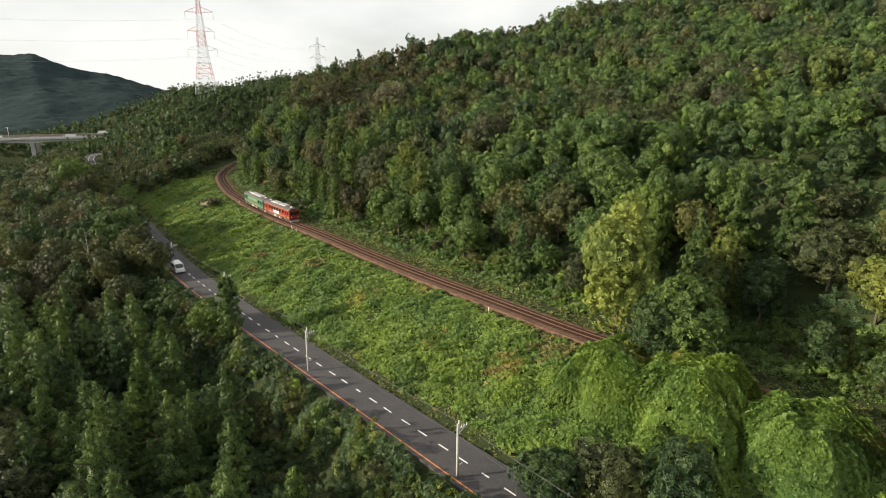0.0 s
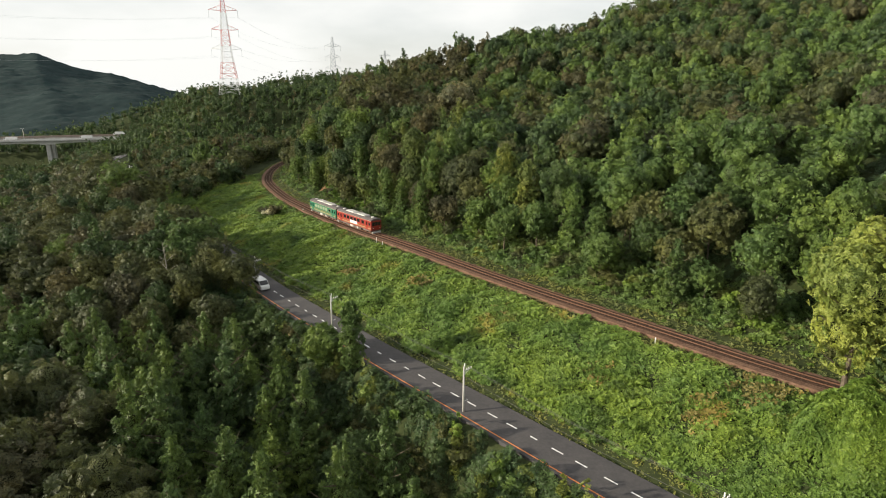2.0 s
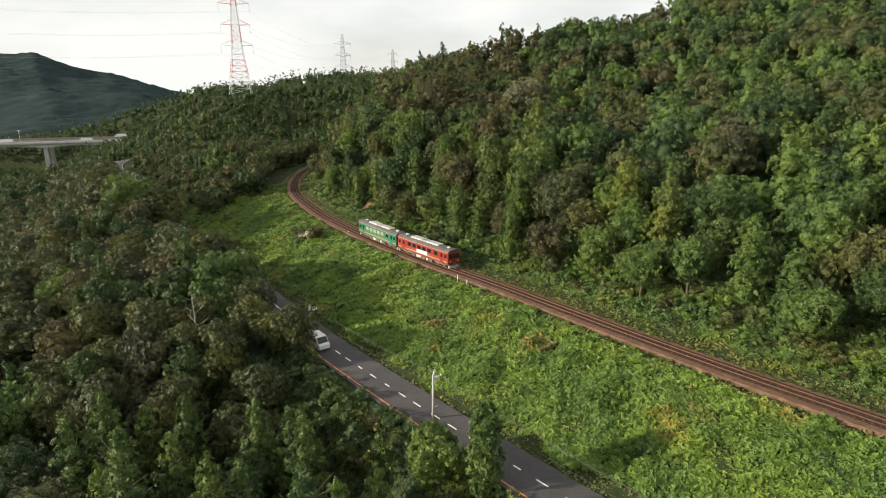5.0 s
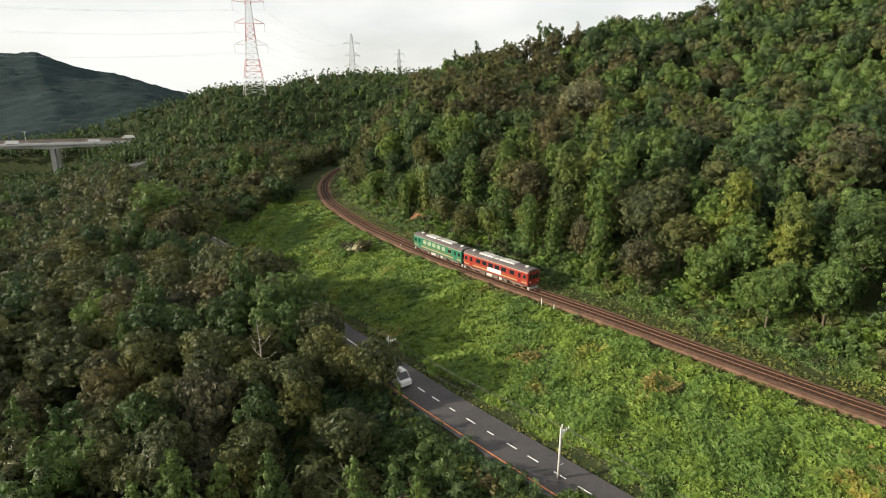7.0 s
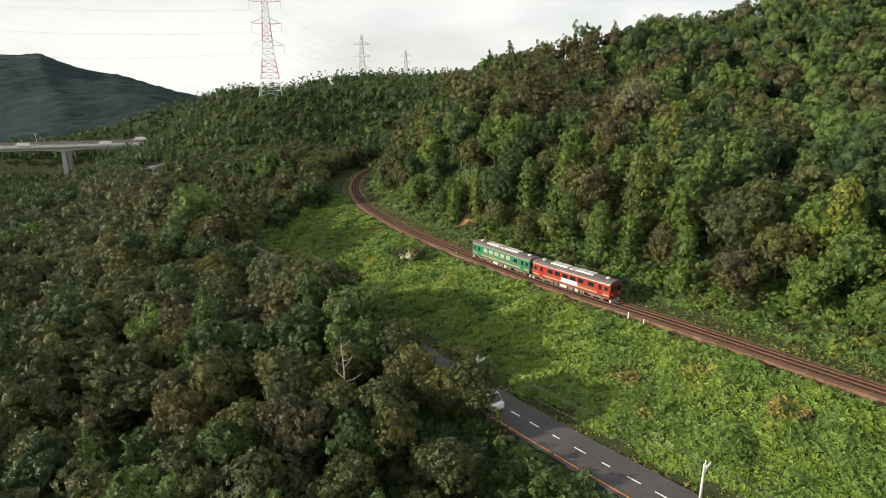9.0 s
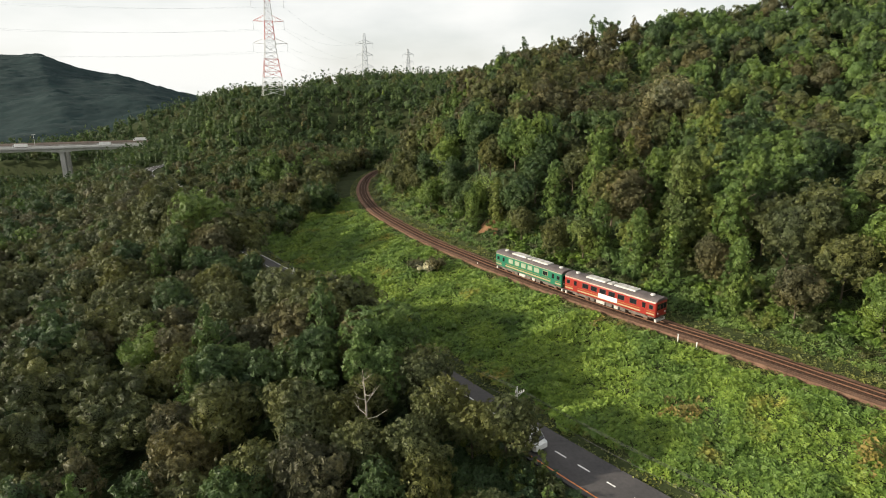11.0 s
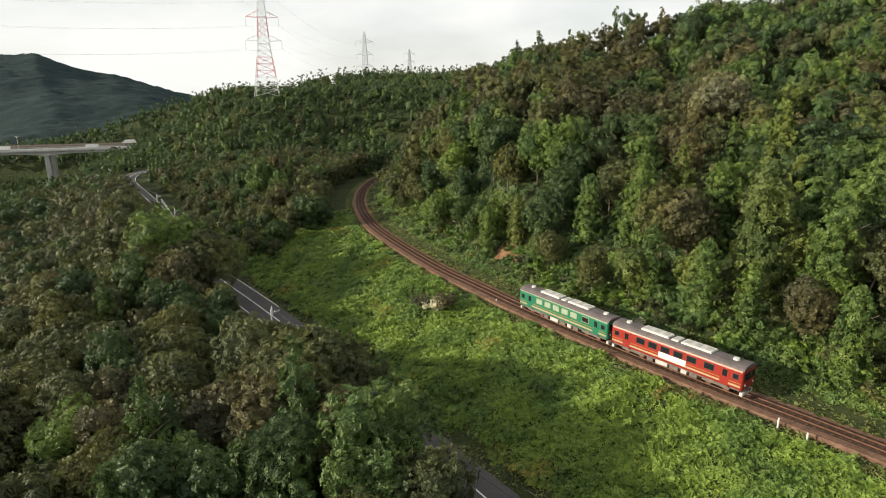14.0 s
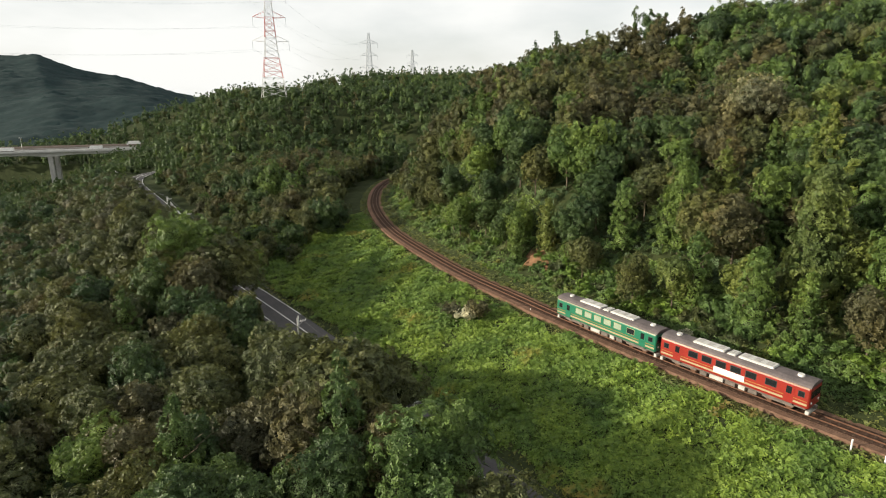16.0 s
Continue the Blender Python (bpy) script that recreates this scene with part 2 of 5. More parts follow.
yellowed(KUDZU)
BARK = surface("bark", (0.05, 0.04, 0.03), (0.16, 0.13, 0.10), 3, 0.95, bump=0.6)
SOIL = surface("undergrowth_soil", (0.018, 0.026, 0.010), (0.045, 0.055, 0.022), 0.35, 0.95, bump=0.5, world_space=True)
ASPHALT = surface("asphalt", (0.040, 0.038, 0.040), (0.070, 0.064, 0.064), 0.25, 0.9, bump=0.3, bump_scale=14, world_space=True)
BALLAST = surface("rusty_ballast", (0.085, 0.048, 0.034), (0.19, 0.118, 0.082), 1.2, 0.95, bump=0.8, bump_scale=10, world_space=True)


# ---- mesh helpers ----
def mesh_of(name, verts, quads, mats=(), mat_index=None, smooth=False):
    """A mesh from arrays of points and four-cornered faces."""
    me = bpy.data.meshes.new(name)
    verts, quads = np.asarray(verts, np.float32), np.asarray(quads, np.int32)
    n = quads.shape[1]
    me.vertices.add(len(verts))
    me.vertices.foreach_set("co", verts.ravel())
    me.loops.add(quads.size)
    me.loops.foreach_set("vertex_index", quads.ravel())
    me.polygons.add(len(quads))
    me.polygons.foreach_set("loop_start", np.arange(0, quads.size, n, dtype=np.int32))
    for m in mats:
        me.materials.append(m)
    if mat_index is not None:
        me.polygons.foreach_set("material_index", np.asarray(mat_index, np.int32))
    me.polygons.foreach_set("use_smooth", np.full(len(quads), smooth))
    me.update(calc_edges=True)
    me.validate()
    return me


def part(name, bm, material, parent=None, label="", smooth=False):
    me = bpy.data.meshes.new(name)
    bmesh.ops.recalc_face_normals(bm, faces=bm.faces)
    if smooth:
        for f in bm.faces:
            f.smooth = True
    bm.to_mesh(me)
    bm.free()
    me.materials.append(material)
    ob = new(name, me)
    if parent:
        ob.parent = parent
    return tagged(ob, label)


def box(bm, lo, hi, m=None, bevel=0.0):
    r = bmesh.ops.create_cube(bm, size=1)["verts"]
    for v in r:
        v.co = Vector([lo[i] + (hi[i] - lo[i]) * (v.co[i] + 0.5) for i in range(3)])
    if bevel:
        es = list({e for v in r for e in v.link_edges})
        r = [v for v in bmesh.ops.bevel(bm, geom=es, offset=bevel, segments=2, affect="EDGES")["verts"]]
    if m is not None:
        bmesh.ops.transform(bm, matrix=m, verts=r)
    return bm


def rod(bm, a, b, r0, r1=None, sides=8):
    a, b = Vector(a), Vector(b)
    q = (b - a).to_track_quat("Z", "Y").to_matrix().to_4x4()
    v = bmesh.ops.create_cone(bm, cap_ends=True, segments=sides, radius1=r0, radius2=r1 if r1 is not None else r0, depth=(b - a).length)["verts"]
    bmesh.ops.transform(bm, matrix=Matrix.Translation((a + b) / 2) @ q, verts=v)
    return bm


def strip(name, line, lo, hi, z, material, thick=0.0, z_line=None, step=None):
    """A band along a line, from lo to hi metres to its right, with sides going down."""
    t = np.gradient(line, axis=0)
    t /= np.hypot(t[:, 0], t[:, 1])[:, None]
    nrm = np.stack([t[:, 1], -t[:, 0]], 1)
    a, b = line + nrm * lo, line + nrm * hi
    zz = np.full(len(line), z)
    rows = [np.c_[a, zz - thick], np.c_[a, zz], np.c_[b, zz], np.c_[b, zz - thick]] if thick else [np.c_[a, zz], np.c_[b, zz]]
    k = len(rows)
    v = np.stack(rows, 1).reshape(-1, 3)
    i = np.arange(len(line) - 1)[:, None] * k
    q = np.concatenate([np.c_[i + j, i + j + 1, i + k + j + 1, i + k + j] for j in range(k - 1)])
    return mesh_of(name, v, q[:, ::-1], [material])


# ---- ground, road, railway ----
gx = np.concatenate([np.linspace(-4000, -460, 24)[:-1], np.arange(-460, -230, 10), np.arange(-230, 110, 2.1), np.arange(110, 300, 8), np.linspace(300, 4000, 22)])
gy = np.concatenate([np.linspace(-3000, -70, 16)[:-1], np.arange(-70, 20, 6), np.arange(20, 330, 2.1), np.arange(330, 640, 7), np.linspace(640, 4800, 30)])
GX, GY = np.meshgrid(gx, gy)
GZ = ground(GX, GY)
ii = (np.arange(len(gy) - 1)[:, None] * len(gx) + np.arange(len(gx) - 1)[None]).ravel()
ground_ob = new("ground", mesh_of("ground", np.c_[GX.ravel(), GY.ravel(), GZ.ravel()], np.c_[ii, ii + 1, ii + len(gx) + 1, ii + len(gx)], [SOIL], smooth=True))
tagged(ground_ob, "wooded valley floor and hillside with dark undergrowth soil", "ground", kind="structure")

road = tagged(new("road", strip("road", road_line, -ROAD_L, ROAD_R, 0.0, ASPHALT, 0.5)), "grey two-lane asphalt road along the foot of the bank", "road", kind="structure")
DARK_BALLAST = surface("oily_ballast", (0.032, 0.021, 0.016), (0.085, 0.05, 0.035), 1.5, 0.95, bump=0.8, bump_scale=10, world_space=True)
bed = tagged(new("railway_bed", strip("railway_bed", track_line, -2.15, 2.0, RAIL_Z - 0.22, BALLAST, 0.8)), "single-track bed of rusty brown ballast", "railway", kind="structure")
inner = new("ballast_crown", strip("ballast_crown", track_line, -1.25, 1.2, RAIL_Z - 0.16, DARK_BALLAST, 0.3))
inner.parent = bed


# ---- trees ----
def rhombs(centre, normal, size, r, droop=0.0, aspect=1.6, jitter=0.5):
    """Leaf clumps: pointed four-cornered blades, one for each centre."""
    n = len(centre)
    nn = normal + r.normal(0, jitter, (n, 3))
    nn /= np.linalg.norm(nn, axis=1)[:, None]
    a = np.cross(nn, r.normal(0, 1, (n, 3)) + np.array([0, 0, droop]))
    a /= np.linalg.norm(a, axis=1)[:, None] + 1e-9
    b = np.cross(nn, a)
    s = (size * r.uniform(0.6, 1.35, n))[:, None]
    bend = nn * s * 0.2
    v = np.stack([centre - b * s * aspect / 2 - bend, centre + a * s * 0.5, centre + b * s * aspect / 2 - bend, centre - a * s * 0.5], 1)
    return v.reshape(-1, 3)


def twenty_faces():
    """Points and faces of an icosahedron."""
    g = (1 + 5 ** 0.5) / 2
    v = np.array([(0, a, b * g) for a in (-1, 1) for b in (-1, 1)], float)
    v = np.concatenate([v, v[:, [2, 0, 1]], v[:, [1, 2, 0]]])
    d = np.linalg.norm(v[:, None] - v[None], axis=2)
    f = [(i, j, k) for i in range(12) for j in range(i) for k in range(j) if max(d[i, j], d[j, k], d[i, k]) < 2.1]
    f = [t if np.dot(np.cross(v[t[1]] - v[t[0]], v[t[2]] - v[t[0]]), v[t[0]]) > 0 else t[::-1] for t in f]
    return v / np.linalg.norm(v[0]), np.array(f)


BALL_V, BALL_F = twenty_faces()


def crown_broad(tufts, r, lobes=10):
    """Round crown, of unit height and about unit width, from z 0.2 to 1: places and outward ways of its tufts."""
    c = r.normal(0, 1, (lobes, 3))
    c /= np.linalg.norm(c, axis=1)[:, None]
    c = c * np.array([0.28, 0.28, 0.24]) * r.uniform(0.6, 1.2, (lobes, 1)) + np.array([0, 0, 0.58])
    rad = r.uniform(0.12, 0.22, lobes)
    c[0], rad[0] = (0, 0, 0.54), 0.29
    m = tufts * 3
    k = r.choice(lobes, m, p=rad ** 2 / (rad ** 2).sum())
    n = r.normal(0, 1, (m, 3))
    n[:, 2] = n[:, 2] * 0.9 + 0.3
    n /= np.linalg.norm(n, axis=1)[:, None]
    p = c[k] + n * (rad[k] * r.uniform(0.85, 1.1, m))[:, None]
    dist = np.linalg.norm(p[:, None] - c[None], axis=2) / rad[None]
    ok = np.where(dist.min(1) > 0.82)[0][:tufts]
    cores = [(c[i], rad[i] * np.array([0.92, 0.92, 0.88])) for i in range(lobes)]
    return p[ok], n[ok], cores


def crown_cone(tufts, r, slim=0.2):
    """Cedar crown of unit height: whorls of upturned boughs on a pointed spire."""
    u = np.clip(1 - r.uniform(0, 1, tufts) ** 0.55 * 0.95, 0.04, 0.985)
    ring = np.round(u * 17 + r.normal(0, 0.12, tufts))
    bough = r.integers(0, 7, tufts)
    a = (bough + ring * 0.37 + 0.35 * np.sin(ring * 5.1 + bough * 2.3)) * 6.283 / 7 + r.normal(0, 0.13, tufts)
    reach = 0.82 + 0.24 * np.sin(ring * 3.7 + bough * 4.9)
    prof = np.interp(ring / 17, [0, 0.08, 0.25, 0.5, 0.75, 0.9, 1], [0.7, 0.95, 1.0, 0.74, 0.42, 0.19, 0.04])
    out = r.uniform(0.45, 1.05, tufts) ** 0.7
    rr = slim * prof * reach * out
    p = np.c_[np.cos(a) * rr, np.sin(a) * rr, ring / 17 * 0.96 + 0.02 + (out - 0.8) * 0.035 + r.normal(0, 0.008, tufts)]
    n = np.c_[np.cos(a), np.sin(a), np.full(tufts, 0.8)]
    cores = [(np.array([0, 0, z]), np.array([slim * w * 0.58] * 2 + [0.12])) for z, w in ((0.15, 0.95), (0.3, 0.95), (0.45, 0.78), (0.6, 0.6), (0.75, 0.4), (0.86, 0.24))]
    return p, n, cores


def crown_column(tufts, r, wide=0.17):
    """Tall, uneven column of hanging leaves, as a tree hung with vines."""
    u = r.uniform(0.03, 1, tufts)
    a = r.uniform(0, 6.283, tufts)
    prof = np.interp(u, [0, 0.12, 0.3, 0.55, 0.8, 0.93, 1], [0.7, 1.0, 0.95, 0.85, 0.7, 0.5, 0.1])
    lump = 0.74 + 0.26 * np.sin(a * 3 + u * 14) * np.sin(a * 2 - u * 19 + 1)
    rr = wide * prof * lump * r.uniform(0.85, 1.12, tufts)
    p = np.c_[np.cos(a) * rr, np.sin(a) * rr, u]
    n = np.c_[np.cos(a), np.sin(a), np.full(tufts, 0.6)]
    cores = [(np.array([0, 0, z]), np.array([wide * w * 0.72] * 2 + [0.14])) for z, w in ((0.14, 0.95), (0.3, 0.95), (0.48, 0.85), (0.66, 0.75), (0.82, 0.6))]
    return p, n, cores


def crown_verts(kind, leaves, height, spread, leaf, r, per=4, boughs=99):
    """Corners of leaf blades, gathered in tufts, and of the inner boughs, in metres."""
    tufts = max(12, leaves // per)
    if kind == "broad":
        p, n, cores = crown_broad(tufts, r, r.integers(8, 13))
        base = 0.80
    elif kind == "cone":
        p, n, cores = crown_cone(tufts, r)
        base = 0.40
    else:
        p, n, cores = crown_column(tufts, r)
        base = 0.33
    cores = sorted(cores, key=lambda c: -c[1][0])[:boughs]
    shade_cores = cores[:1 if leaves < 200 else 4]   # heart of the crown, coloured dark in place of the shade there
    cores = [(q, s * 0.62) for q, s in shade_cores] + [(q, s * (0.88 if leaves >= 200 else 1.0)) for q, s in cores]
    k = np.array([spread / base, spread / base, height])
    p = p * k
    t = r.integers(0, len(p), leaves)
    way = n[t] * 0.9 + r.normal(0, 0.5, (leaves, 3))
    way /= np.linalg.norm(way, axis=1)[:, None]
    size = spread * r.uniform(0.05, 0.10, len(p)) * (1.0 if kind == "broad" else 0.6)
    c = p[t] + way * size[t][:, None]
    v = rhombs(c, way, np.full(leaves, leaf), r, 1.2 if kind != "broad" else 0, 1.4, jitter=0.28)
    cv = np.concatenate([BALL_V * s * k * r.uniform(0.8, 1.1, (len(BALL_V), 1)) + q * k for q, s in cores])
    return v, cv, (len(cores), len(shade_cores))


def join_crown(v, cv, n):
    q = np.arange(len(v)).reshape(-1, 4)
    f = np.concatenate([BALL_F + i * len(BALL_V) for i in range(n[0])]) + len(v)
    return np.concatenate([v, cv]), q, f


def mixed_mesh(name, verts, quads, tris, mats, qi=None, ti=None):
    me = bpy.data.meshes.new(name)
    verts = np.asarray(verts, np.float32)
    me.vertices.add(len(verts))
    me.vertices.foreach_set("co", verts.ravel())
    loops = np.concatenate([quads.ravel(), tris.ravel()]).astype(np.int32)
    me.loops.add(len(loops))
    me.loops.foreach_set("vertex_index", loops)
    me.polygons.add(len(quads) + len(tris))
    me.polygons.foreach_set("loop_start", np.concatenate([np.arange(len(quads)) * 4, len(quads) * 4 + np.arange(len(tris)) * 3]).astype(np.int32))
    for m in mats:
        me.materials.append(m)
    if qi is not None:
        me.polygons.foreach_set("material_index", np.concatenate([qi, ti]).astype(np.int32))
    me.polygons.foreach_set("use_smooth", np.concatenate([np.zeros(len(quads), bool), np.ones(len(tris), bool)]))
    me.update(calc_edges=True)
    return me


def trunk_mesh(height, radius, r, limbs=6):
    bm = bmesh.new()
    p = Vector((0, 0, -0.8))
    for k in range(4):
        q = Vector((r.normal(0, 0.12), r.normal(0, 0.12), height * (k + 1) / 4.4))
        rod(bm, p, q, radius * (1 - k * 0.22), radius * (1 - (k + 1) * 0.22), 7)
        p = q
    for k in range(limbs):
        a, z = r.uniform(0, 6.28), height * r.uniform(0.25, 0.75)
        rod(bm, (0, 0, z), (math.cos(a) * height * 0.24, math.sin(a) * height * 0.24, z + height * 0.18), radius * 0.4, radius * 0.1, 5)
    me = bpy.data.meshes.new("trunk")
    bm.to_mesh(me)
    bm.free()
    me.materials.append(BARK)
    return me


def tree_model(kind, material, height, spread, leaves, leaf, seed, name, label, group=""):
    r = np.random.default_rng(seed)
    root = tagged(new(name), label, "tree", group)
    v, cv, n = crown_verts(kind, leaves, height, spread, leaf, r)
    vv, q, f = join_crown(v, cv, n)
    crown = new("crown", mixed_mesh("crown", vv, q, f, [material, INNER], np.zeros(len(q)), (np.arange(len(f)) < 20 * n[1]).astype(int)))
    trunk = new("trunk", trunk_mesh(height * (0.7 if kind == "broad" else 0.9), 0.017 * height, r))
    crown.parent = trunk.parent = root
    return root


def scatter(x0, x1, y0, y1, gap, keep, seed):
    r = np.random.default_rng(seed)
    X, Y = np.meshgrid(np.arange(x0, x1, gap), np.arange(y0, y1, gap))
    X[1::2] += gap / 2
    X, Y = X.ravel() + r.uniform(-0.42, 0.42, X.size) * gap, Y.ravel() + r.uniform(-0.42, 0.42, Y.size) * gap
    ok = keep(X, Y)
    return X[ok], Y[ok]


def choose(X, Y, weights, seed, r):
    """Kinds of trees: most in stands of one kind, some mixed in."""
    w = np.array(weights, float) / np.sum(weights)
    field = wave(X, Y, 55, seed) + r.normal(0, 0.6, len(X))
    order = np.argsort(np.argsort(field)) / max(1, len(X))
    pick = np.searchsorted(np.cumsum(w), order * 0.999)
    return np.where(r.uniform(0, 1, len(X)) < 0.35, r.choice(len(w), len(X), p=w), np.clip(pick, 0, len(w) - 1))


def woods(name, X, Y, mixture, leaves, leaf, label, seed, size=None, category="forest", mats=None, stray=0.08, far_off=None, boughs=8):
    """One body of woodland: plants too many to count, joined."""
    r = np.random.default_rng(seed)
    Z = ground(X, Y)
    models, coarse, w = [], [], []
    for kind, li, hh, ss, weight in mixture:
        for _ in range(4):
            models.append((crown_verts(kind, leaves, hh, ss, leaf, r, boughs=boughs), li))
            coarse.append((crown_verts(kind, leaves // 2, hh, ss, leaf * 1.35, r, boughs=5), li) if far_off is not None else None)
            w.append(weight)
    pick = choose(X, Y, w, seed, r)
    mats = mats or LEAF
    V, Q, T, QI, TI, at = [], [], [], [], [], 0
    for k in range(len(X)):
        (v, cv, n), li = (coarse if far_off is not None and far_off[k] else models)[pick[k]]
        a, s = r.uniform(0, 6.283), (size[k] if size is not None else 1.0) * r.uniform(0.8, 1.15)
        m = np.array([[math.cos(a), -math.sin(a), 0], [math.sin(a), math.cos(a), 0], [0, 0, 1]]).T * s
        m[2, 2] *= r.uniform(0.88, 1.12)
        vv, q, f = join_crown(v, cv, n)
        V.append(vv @ m + np.array([X[k], Y[k], Z[k] - 0.9 * s]))
        Q.append(q + at), T.append(f + at)
        j = li if r.uniform() > stray else r.integers(0, 4)
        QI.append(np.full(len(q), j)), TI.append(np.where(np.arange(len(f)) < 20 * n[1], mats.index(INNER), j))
        at += len(vv)
    ob = new(name, mixed_mesh(name, np.concatenate(V), np.concatenate(Q), np.concatenate(T), mats, np.concatenate(QI), np.concatenate(TI)))
    return tagged(ob, label, category, kind="stuff")


def on_hill(x, y):
    d = side_of(track_line, x, y)
    return (d > 7.0 + 1.5 * wave(x, y, 30, 21)) & ((y < 268) | (x < -24)) & (x < 30 + 0.62 * y)


def in_vale(x, y):
    d = -side_of(road_line, x, y)
    edge = 5.0 + 8 * step01(-112, -95, -y) + 5 * step01(146, 150, y) * (1 - step01(164, 170, y))
    return (d > edge) & (x > -20 - 0.86 * y) & (d < 190)


def between(x, y):
    a, b = side_of(road_line, x, y), -side_of(track_line, x, y)
    return (a > 8) & (b > 11 + np.clip((222 - y) * 0.5, 0, 60)) & (y > 165)


def far_slope(x, y):
    return (np.abs(side_of(track_line, x, y)) > 8) & (np.abs(side_of(road_line, x, y)) > 7) & (x < -60 + (y - 300) * 0.4)


HILL_MIX = [("broad", 0, 10, 7.0, 4), ("broad", 1, 10, 6.6, 3), ("broad", 2, 9.5, 7.0, 2.4), ("cone", 5, 11.5, 5.6, 0.8), ("broad", 3, 9.5, 6.6, 0.5), ("broad", 4, 10, 6.2, 0.4)]
DRY_MIX = [("broad", 2, 9.5, 6.6, 4), ("broad", 3, 9.5, 6.4, 3.2), ("broad", 1, 10, 6.4, 1.2), ("broad", 0, 9.5, 6.2, 1.2), ("cone", 5, 12, 5.2, 0.4), ("broad", 4, 9.5, 5.6, 0.2)]
VALE_MIX = [("broad", 2, 9.5, 7.0, 7), ("broad", 3, 9, 6.6, 1.5), ("broad", 1, 10, 7.0, 1.5), ("cone", 5, 11.5, 5.6, 0.4), ("broad", 0, 10, 6.6, 0.4)]
CEDAR_MIX = [("cone", 5, 13, 6.4, 3), ("broad", 1, 8, 7, 0.9), ("cone", 0, 11.5, 5.6, 2)]
# mostly the darkest leaf: cedars, with the far hill's shade put into the colour
FAR_MIX = [("cone", 1, 13, 5.2, 6), ("broad", 1, 10, 7, 3.4), ("broad", 2, 10, 7, 0.5), ("cone", 5, 12, 5.0, 1)]

hx, hy = scatter(-95, 190, 30, 322, 5.6, on_hill, 1)
vx, vy = scatter(-330, 60, 30, 330, 5.5, in_vale, 2)
bx, by = scatter(-200, -60, 150, 330, 5.6, between, 3)
fx, fy = scatter(-440, 60, 300, 560, 6.9, far_slope, 4)


def road_size(x, y):
    d = -side_of(road_line, x, y)
    tall = step01(120, 128, y) * (1 - step01(143, 148, y)) + 1.6 * step01(164, 170, y)
    return np.where(y > 104, 0.82 + 0.18 * step01(6, 16, d) + 0.42 * tall * (1 - step01(10, 20, d)), 0.6 + 0.4 * step01(7, 20, d))


# trees that stand apart enough to be told from one another: each a thing
MODELS = {}


def tree_things(X, Y, mixture, size, names, seed, group):
    r = np.random.default_rng(seed)
    pick = choose(X, Y, [m[4] for m in mixture], seed, r)
    Z = ground(X, Y)
    for k in range(len(X)):
        kind, li, hh, ss, _ = mixture[pick[k]]
        key = (kind, li, hh, int(r.integers(0, 3)))
        s = size[k] * r.uniform(0.84, 1.16)
        m = Matrix.Translation((X[k], Y[k], Z[k] - 0.1)) @ Matrix.Rotation(r.uniform(0, 6.283), 4, "Z") @ Matrix.Diagonal((s, s, s * r.uniform(0.92, 1.1), 1))
        if key not in MODELS:
            MODELS[key] = tree_model(kind, LEAF[li], hh, ss, 1300, 0.54, 100 + len(MODELS), *names[(kind, li)], group)
            MODELS[key].matrix_basis = m
        else:
            ob = MODELS[key]
            keep_scale = ob.scale.copy()
            copy_thing(ob, m @ Matrix.Diagonal((1 / keep_scale[0], 1 / keep_scale[1], 1 / keep_scale[2], 1)))


NAMES = {("broad", 0): ("broadleaf_tree", "fresh green broadleaf tree with a rounded tufted crown"),
         ("broad", 1): ("evergreen_tree", "dark green evergreen broadleaf tree with dense crown"),
         ("broad", 2): ("oak_tree", "olive green oak tree with a rounded crown"),
         ("broad", 3): ("withering_tree", "brownish green tree with partly withered leaves"),
         ("broad", 4): ("chestnut_tree", "yellow-green chestnut tree with a loose crown"),
         ("cone", 5): ("cedar_tree", "green cedar tree with a blunt pointed crown"),
         ("cone", 0): ("young_cedar", "young bright green cedar with tufted boughs"),
         ("column", 4): ("vine_hung_tree", "tall yellow-green tree hung with climbing vines"),
         ("column", 0): ("vine_covered_tree", "tall green tree covered in climbing vines")}
EDGE_MIX = HILL_MIX + [("column", 4, 12, 5.5, 0.4), ("column", 0, 12, 5.5, 1.8)]
dh = side_of(track_line, hx, hy)
near_h = (dh < 21) & (hy < 225)
near_v = (-side_of(road_line, vx, vy) < np.where(vy > 178, 14, 34)) & (vy < 215) & (vy > 40)
tree_things(hx[near_h], hy[near_h], EDGE_MIX, np.full(near_h.sum(), 1.0) * (0.75 + 0.3 * step01(8, 16, dh[near_h])), NAMES, 31, "trees at the forest edge above the railway")
cedar_side = vy < 100
pick_c, pick_o = near_v & cedar_side, near_v & ~cedar_side
tree_things(vx[pick_c], vy[pick_c], CEDAR_MIX, np.full(pick_c.sum(), 0.95), NAMES, 32, "trees on the slope below the road")
tree_things(vx[pick_o], vy[pick_o], VALE_MIX, road_size(vx[pick_o], vy[pick_o]), NAMES, 33, "trees on the slope below the road")

